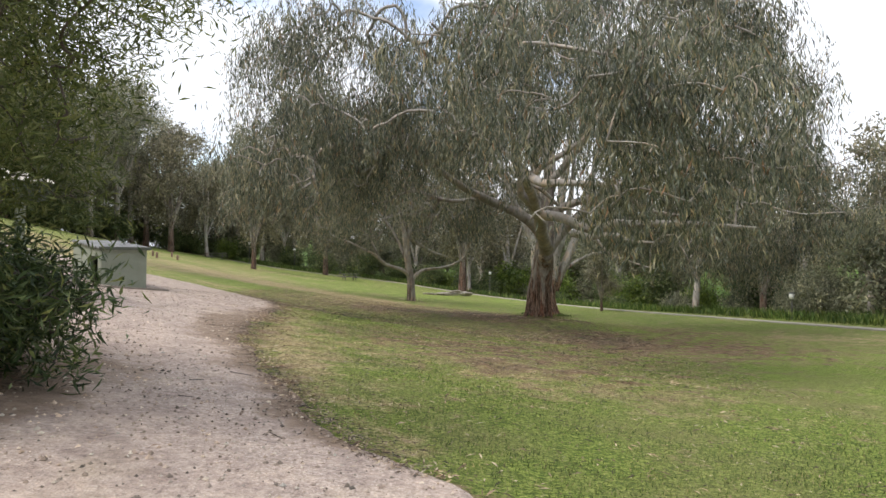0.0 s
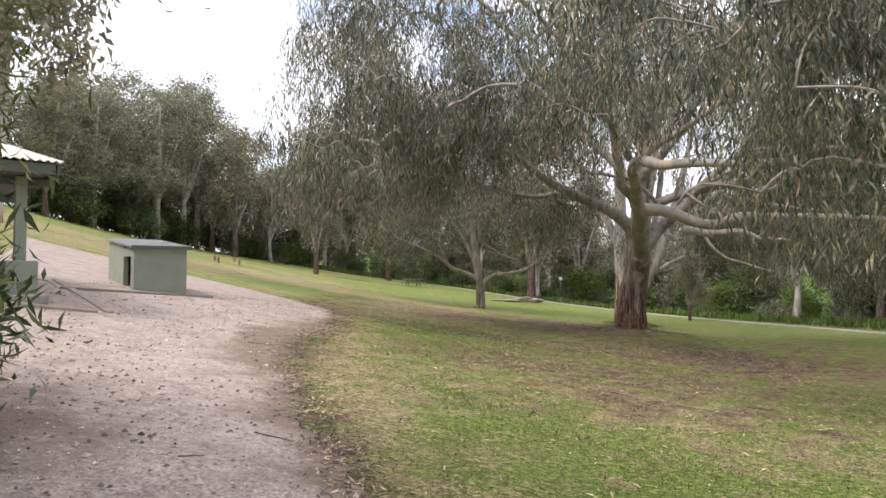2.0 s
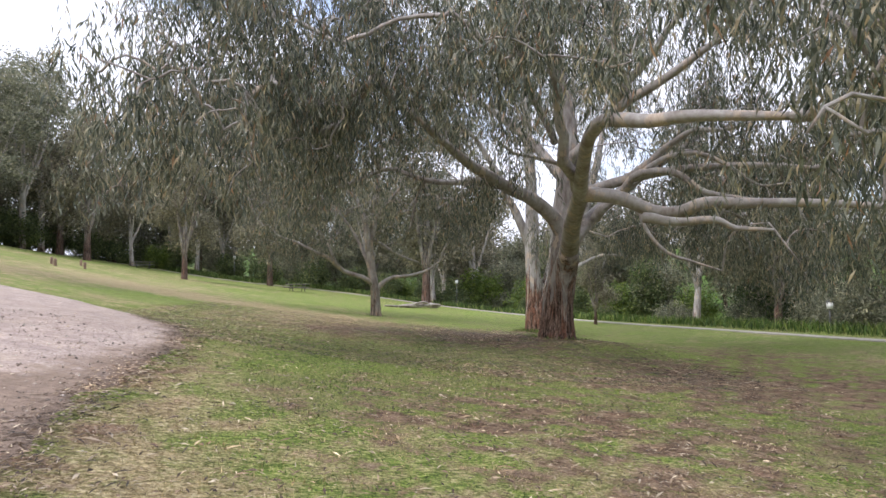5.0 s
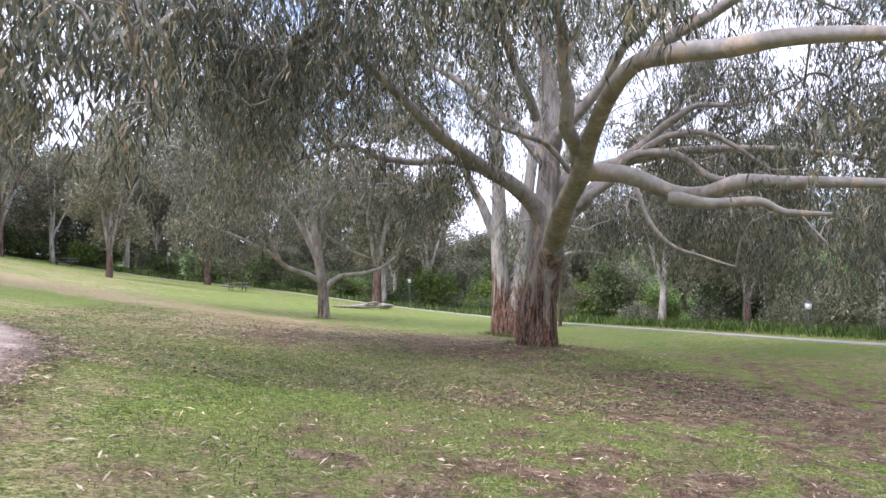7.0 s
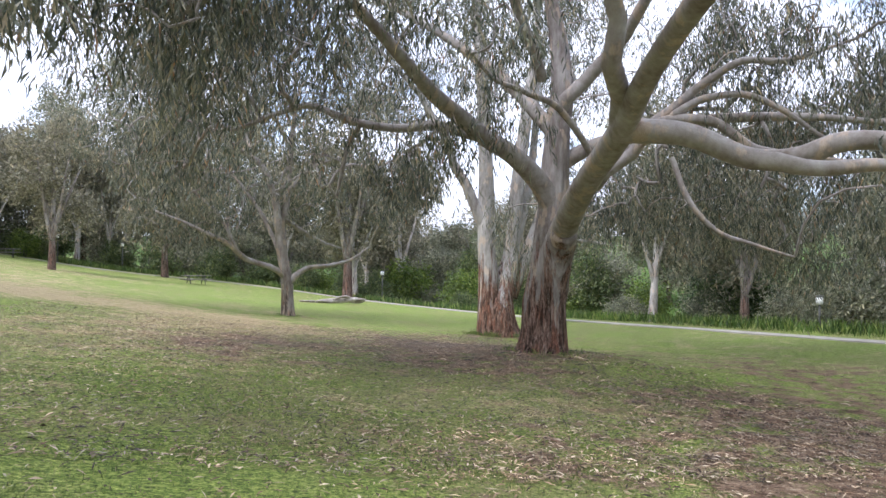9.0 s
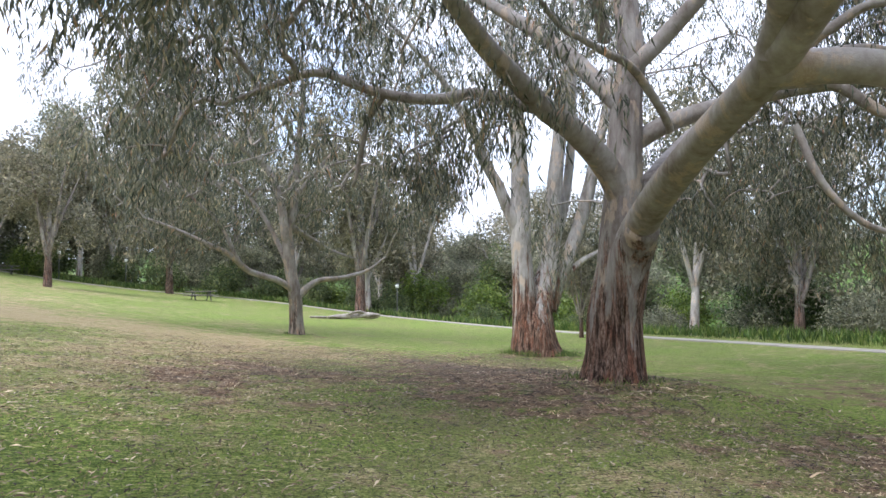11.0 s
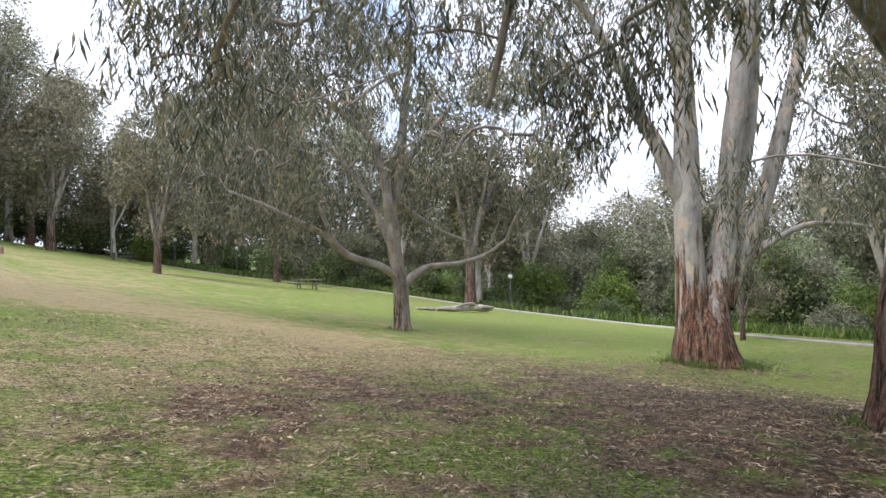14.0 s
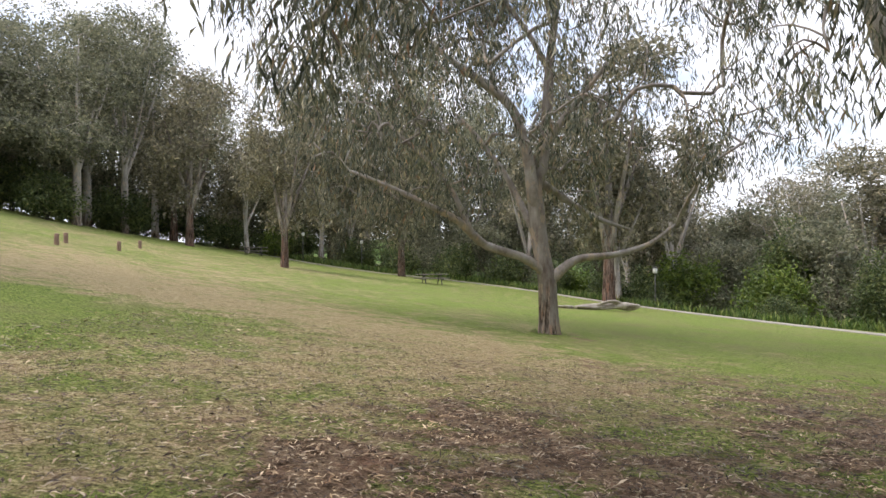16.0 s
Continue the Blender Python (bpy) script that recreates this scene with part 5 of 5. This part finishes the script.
# ---- lamp posts, bollards, log, sticks ----
def lamp_post(x, y, h=2.5):
    p = root("lamp_post", x, y, hz(x, y), 0, "slim dark path lamp with a white head", "lamp", "path lamps")
    v, f, cap = tube([(0, 0, -.2), (0, 0, h * .5), (0, 0, h)], [.05, .045, .04], 10)
    link_mesh("pole", v, [f, cap], M_STEEL, p, "", True)
    v, f, cap = tube([(0, 0, h), (0, 0, h + .03), (0, 0, h + .3), (0, 0, h + .36)], [.05, .14, .16, .08], 14)
    head = link_mesh("lamp_head", v, [f, cap], M_WHITE, p, "white lamp cover", True)
    v, f, cap = tube([(0, 0, h + .35), (0, 0, h + .39), (0, 0, h + .46)], [.19, .17, .03], 14)
    link_mesh("cap", v, [f, cap], M_STEEL, head, "dark cap", True)


for x, y, h in ((11.5, 69.3, 2.5), (-12.2, 86.5, 2.5), (-18.3, 87.3, 2.5), (24.5, 36.3, 1.2), (-31, 95.8, 2.5)):
    lamp_post(x, y, h)


def bollard(x, y):
    b = root("timber_bollard", x, y, hz(x, y), 0, "short brown timber bollard in the dry grass", "bollard", "bollards")
    v, f, cap = tube([(0, 0, -.2), (0, 0, .25), (0, 0, .42), (0, 0, .45)], [.09, .09, .09, .07], 12, .03)
    link_mesh("stake", v, [f, cap], M_STAKE, b, "", True)


for x, y in ((-17.1, 49.2), (-18.1, 51.2), (-16.8, 53.0), (-19.2, 59.0), (-20.5, 47.5)):
    bollard(x, y)

lg = root("fallen_log", 6.4, 60.0, hz(6.4, 60), 0, "bleached fallen log with a broken fork on the grass", "log")


def log_piece(name, pts, sides, seed):
    """A stem of the log, given as (x, y, height of its axis over the grass, radius) about the log's middle."""
    p = spline([(x, y, hz(6.4 + x, 60 + y) - hz(6.4, 60) + z, r) for x, y, z, r in pts], .1)
    v, f, cap = tube(p[:, :3], p[:, 3], sides, .24, .07, seed)
    start = np.vstack([v, p[:1, :3]])
    back = np.stack([(np.arange(sides) + 1) % sides, np.arange(sides), np.full(sides, len(v))], -1)
    link_mesh(name, start, [f, np.vstack([cap, back])], M_LOG, lg, "", True)


log_piece("stem", [(-1.7, -.9, .1, .1), (-1.0, -.5, .13, .16), (-.3, -.2, .2, .15), (.3, .2, .27, .19), (.8, .25, .3, .2), (1.2, .55, .28, .22), (1.7, .6, .3, .17), (2.0, .85, .34, .1)], 18, 3)
log_piece("broken_fork", [(.9, .3, .36, .13), (.5, .0, .52, .1), (.0, -.2, .46, .08), (-.5, -.5, .3, .05)], 12, 4)
log_piece("snapped_end", [(-1.8, -.7, .07, .09), (-2.4, -1.0, .08, .08), (-2.9, -1.1, .06, .05)], 10, 5)

rS = np.random.default_rng(16)


def stick(x, y, ln, turn, r=.0048):
    n = 7
    t = np.linspace(-.5, .5, n)
    c, s = math.cos(radians(turn)), math.sin(radians(turn))
    off = np.cumsum(rS.normal(0, .03, n)) * ln
    X, Y = x + t * ln * c - off * s, y + t * ln * s + off * c
    v, f, cap = tube(np.c_[X, Y, land(X, Y) + .04 + r], np.linspace(r, r * .5, n), 6, .1)
    tagged(link_mesh("fallen_stick", v, [f, cap], M_TWIG, None, "", True), "thin dark fallen stick lying on the ground", "stick", "fallen sticks")


for x, y, ln, turn in ((-1.72, 7.7, .32, -25), (-2.05, 7.05, .16, 40), (-1.9, 6.2, .14, 10), (-.9, 5.2, .18, -50), (1.6, 29.3, .6, 20), (3.4, 30.6, .5, 70), (-.9, 28.4, .4, -30), (5.4, 26.4, .7, 15), (4.6, 27.1, .5, -40), (2.9, 24.8, .5, 60), (-3.1, 12.2, .4, 10), (-2.6, 10.4, .3, -70)):
    stick(x, y, ln, turn)

# ---- lawn blades, fallen leaves ----
rG = np.random.default_rng(17)


def lawn(n, x0, x1, y0, y1, ln, wd, name, label, dry=False):
    x, y = rG.uniform(x0, x1, n), rG.uniform(y0, y1, n)
    e = x - gravel_right(y)
    ok = ((e > rG.exponential(.35, n) - .05) | (y > 28.3) | (x < gravel_left(y) - .1)) & (rG.uniform(0, 1, n) > 1.25 * litter_shade_at(x, y) - .12 + .35 * wob(x, y, .8)) & ((x - 6.93) ** 2 + (y - 28.4) ** 2 > .8)
    ok &= rG.uniform(0, 1, n) > np.maximum(sstep(y, 27, 41), sstep(x, 3.5, 9))
    ok &= (rG.normal(0, .12, n) + dry_at(x, y) > .38) == dry
    x, y = x[ok], y[ok]
    v, f = blade_arrays(np.c_[x, y, land(x, y) - .005], ln, wd, rG)
    tagged(link_mesh(name, v, [f], M_STRAW if dry else M_BLADE), label, "grass", "", "stuff")


lawn(130000, -3.5, 9, 2.5, 20, .046, .008, "lawn_grass", "short green lawn grass beside the gravel")
lawn(80000, -3.5, 9, 2.5, 20, .045, .007, "dry_grass", "short straw-coloured dry grass beside the gravel", True)
lawn(105000, -6.5, 9, 20, 41, .04, .008, "lawn_grass", "short green lawn grass under the gums")
lawn(80000, -6.5, 9, 20, 41, .034, .008, "dry_grass", "short straw-coloured dry grass under the gums", True)
# ranker tufts at the trees' feet
for cx, cy, rr, n, h in ((6.9, 28.3, .95, 700, .17), (9.75, 38.0, 1.12, 2600, .24), (1.75, 43.3, .6, 300, .12)):
    a, q = rG.uniform(0, 2 * np.pi, n), rr + rG.exponential(.22, n) - .25
    keep = np.sin(a * 3 + cx) + .6 * np.sin(a * 5) + rG.normal(0, .7, n) > -.3
    x, y = (cx + np.cos(a) * q)[keep], (cy + np.sin(a) * q)[keep]
    v, f = leaf_arrays(np.c_[x, y, land(x, y) - .02], h, .011, -1.6, rG, .2)
    tagged(link_mesh("grass_tuft", v, [f], M_REED), "rank green grass round the foot of a gum", "grass", "", "stuff")


def litter(n, x0, x1, y0, y1, base, name, label, on_gravel=False, size=1.0):
    x, y = rG.uniform(x0, x1, n), rG.uniform(y0, y1, n)
    e = gravel_right(y) - x
    if on_gravel:
        ok = (e > 0) & (x > gravel_left(y)) & (rG.uniform(0, 1, n) < base)
        up = .042
    else:
        ok = ((e < 0) | (y > 28.3)) & (rG.uniform(0, 1, n) < base + .95 * litter_shade_at(x, y) + .25 * dry_at(x, y) * (np.abs(e) < 2)) & ((x - 6.93) ** 2 + (y - 28.4) ** 2 > .75)
        up = .024
    x, y = x[ok], y[ok]
    n = len(x)
    z = land(x, y) + up + rG.uniform(0, .016, n)
    a = rG.uniform(0, 2 * np.pi, n)
    ln, wd = size * .085 * rG.uniform(.4, 1.6, n), size * .014 * rG.uniform(.6, 1.5, n)
    d, s = np.stack([np.cos(a), np.sin(a), rG.normal(0, .12, n)], 1), np.stack([-np.sin(a), np.cos(a), rG.normal(0, .3, n)], 1)
    p = np.stack([x, y, z], 1)
    v = np.stack([p - d * ln[:, None] / 2, p - s * wd[:, None] / 2 + [0, 0, .006], p + s * wd[:, None] / 2 + [0, 0, .006], p + d * ln[:, None] / 2], 1).reshape(-1, 3)
    b = np.arange(n)[:, None] * 4
    tagged(link_mesh(name, v, [np.vstack([b + [0, 1, 2], b + [1, 3, 2]])], M_LITTER), label, "leaf litter", "", "stuff")


litter(40000, -3.2, 7.5, 3, 20, .12, "leaf_litter", "small straw and bark scraps strewn over the lawn", False, .55)
litter(36000, -3.2, 7.5, 3, 20, .08, "leaf_litter", "fallen brown gum leaves scattered on the lawn")
litter(120000, -6, 9, 19, 38, .34, "leaf_litter", "small straw and bark scraps strewn over the lawn", False, .75)
litter(80000, -6, 9, 19, 36, .3, "leaf_litter", "fallen brown gum leaves scattered on the lawn")
litter(9000, 6.5, 16, 14, 32, .05, "leaf_litter", "fallen brown gum leaves scattered on the lawn")
litter(15000, -6, 1.5, 1.5, 24, .6, "leaf_litter", "fallen leaf scraps strewn on the gravel", True, .42)

# straw and leaves washed to the gravel's edge
n = 9000
y = rG.uniform(4.5, 24, n)
x = gravel_right(y) + rG.normal(0, .16, n)
a = rG.normal(1.9, .9, n)
p = np.stack([x, y, land(x, y) + .042 + rG.uniform(0, .01, n)], 1)
d, s = np.stack([np.cos(a), np.sin(a), rG.normal(0, .1, n)], 1), np.stack([-np.sin(a), np.cos(a), rG.normal(0, .3, n)], 1)
ln, wd = rG.uniform(.02, .05, (n, 1)), rG.uniform(.003, .008, (n, 1))
v = np.stack([p - d * ln, p - s * wd, p + s * wd, p + d * ln], 1).reshape(-1, 3)
b = np.arange(n)[:, None] * 4
tagged(link_mesh("leaf_litter", v, [np.vstack([b + [0, 1, 2], b + [1, 3, 2]])], M_LITTER), "straw and leaves washed along the gravel edge", "leaf litter", "", "stuff")

# loose stones on the gravel
n = 5200
y = rG.uniform(1.5, 20, n)
x = gravel_left(y) + (gravel_right(y) - gravel_left(y)) * rG.uniform(.05, .99, n)
keep = x > -8
x, y = x[keep], y[keep]
n = len(x)
size = rG.gamma(4.0, .0026, n) + .004
oct_v = np.array([(1, 0, 0), (0, 1, 0), (-1, 0, 0), (0, -1, 0), (0, 0, .7), (0, 0, -.5)])
oct_f = np.array([(0, 1, 4), (1, 2, 4), (2, 3, 4), (3, 0, 4), (1, 0, 5), (2, 1, 5), (3, 2, 5), (0, 3, 5)])
turn = rG.uniform(0, 2 * np.pi, n)
v = oct_v[None] * size[:, None, None] * rG.uniform(.65, 1.35, (n, 6, 3))
v = np.stack([v[..., 0] * np.cos(turn)[:, None] - v[..., 1] * np.sin(turn)[:, None], v[..., 0] * np.sin(turn)[:, None] + v[..., 1] * np.cos(turn)[:, None], v[..., 2]], -1)
v = (v + np.stack([x, y, land(x, y) + .038], 1)[:, None]).reshape(-1, 3)
tagged(link_mesh("loose_stones", v, [(np.arange(n)[:, None, None] * 6 + oct_f[None]).reshape(-1, 3)], M_STONE), "loose pinkish grey stones scattered on the gravel", "stones", "", "stuff")

# dark leaf mould under the shrubs by the gravel
litter(2600, -4.6, -3.1, 1.0, 6.4, .95, "leaf_litter", "dark leaf mould under the shrubs by the gravel", True)

# shed bark strips round the gums
for cx, cy, rr, n in ((6.6, 27.9, 1.3, 420), (9.8, 37.4, 1.5, 260), (8.6, 25.5, 2.6, 160)):
    a, q = rG.uniform(0, 2 * np.pi, n), .35 + np.abs(rG.normal(0, rr, n))
    x, y = cx + np.cos(a) * q, cy + np.sin(a) * q
    ok = ((x - 6.93) ** 2 + (y - 28.4) ** 2 > .6) & ((x - 9.75) ** 2 + (y - 38.1) ** 2 > .8)
    x, y = x[ok], y[ok]
    n = len(x)
    t = rG.uniform(0, 2 * np.pi, n)
    d, s = np.stack([np.cos(t), np.sin(t), rG.normal(0, .08, n)], 1), np.stack([-np.sin(t), np.cos(t), rG.normal(0, .2, n)], 1)
    p = np.stack([x, y, land(x, y) + .03], 1)
    ln, wd = rG.uniform(.04, .15, n)[:, None], rG.uniform(.006, .018, n)[:, None]
    v = np.stack([p - d * ln - s * wd, p - d * ln + s * wd, p + s * wd + [0, 0, .02], p - s * wd + [0, 0, .02], p + d * ln + s * wd * .6, p + d * ln - s * wd * .6], 1).reshape(-1, 3)
    b = np.arange(n)[:, None] * 6
    tagged(link_mesh("bark_litter", v, [np.vstack([b + [0, 1, 2, 3], b + [3, 2, 4, 5]])], M_LITTER), "shed brown bark strips round the foot of a gum", "bark litter", "", "stuff")
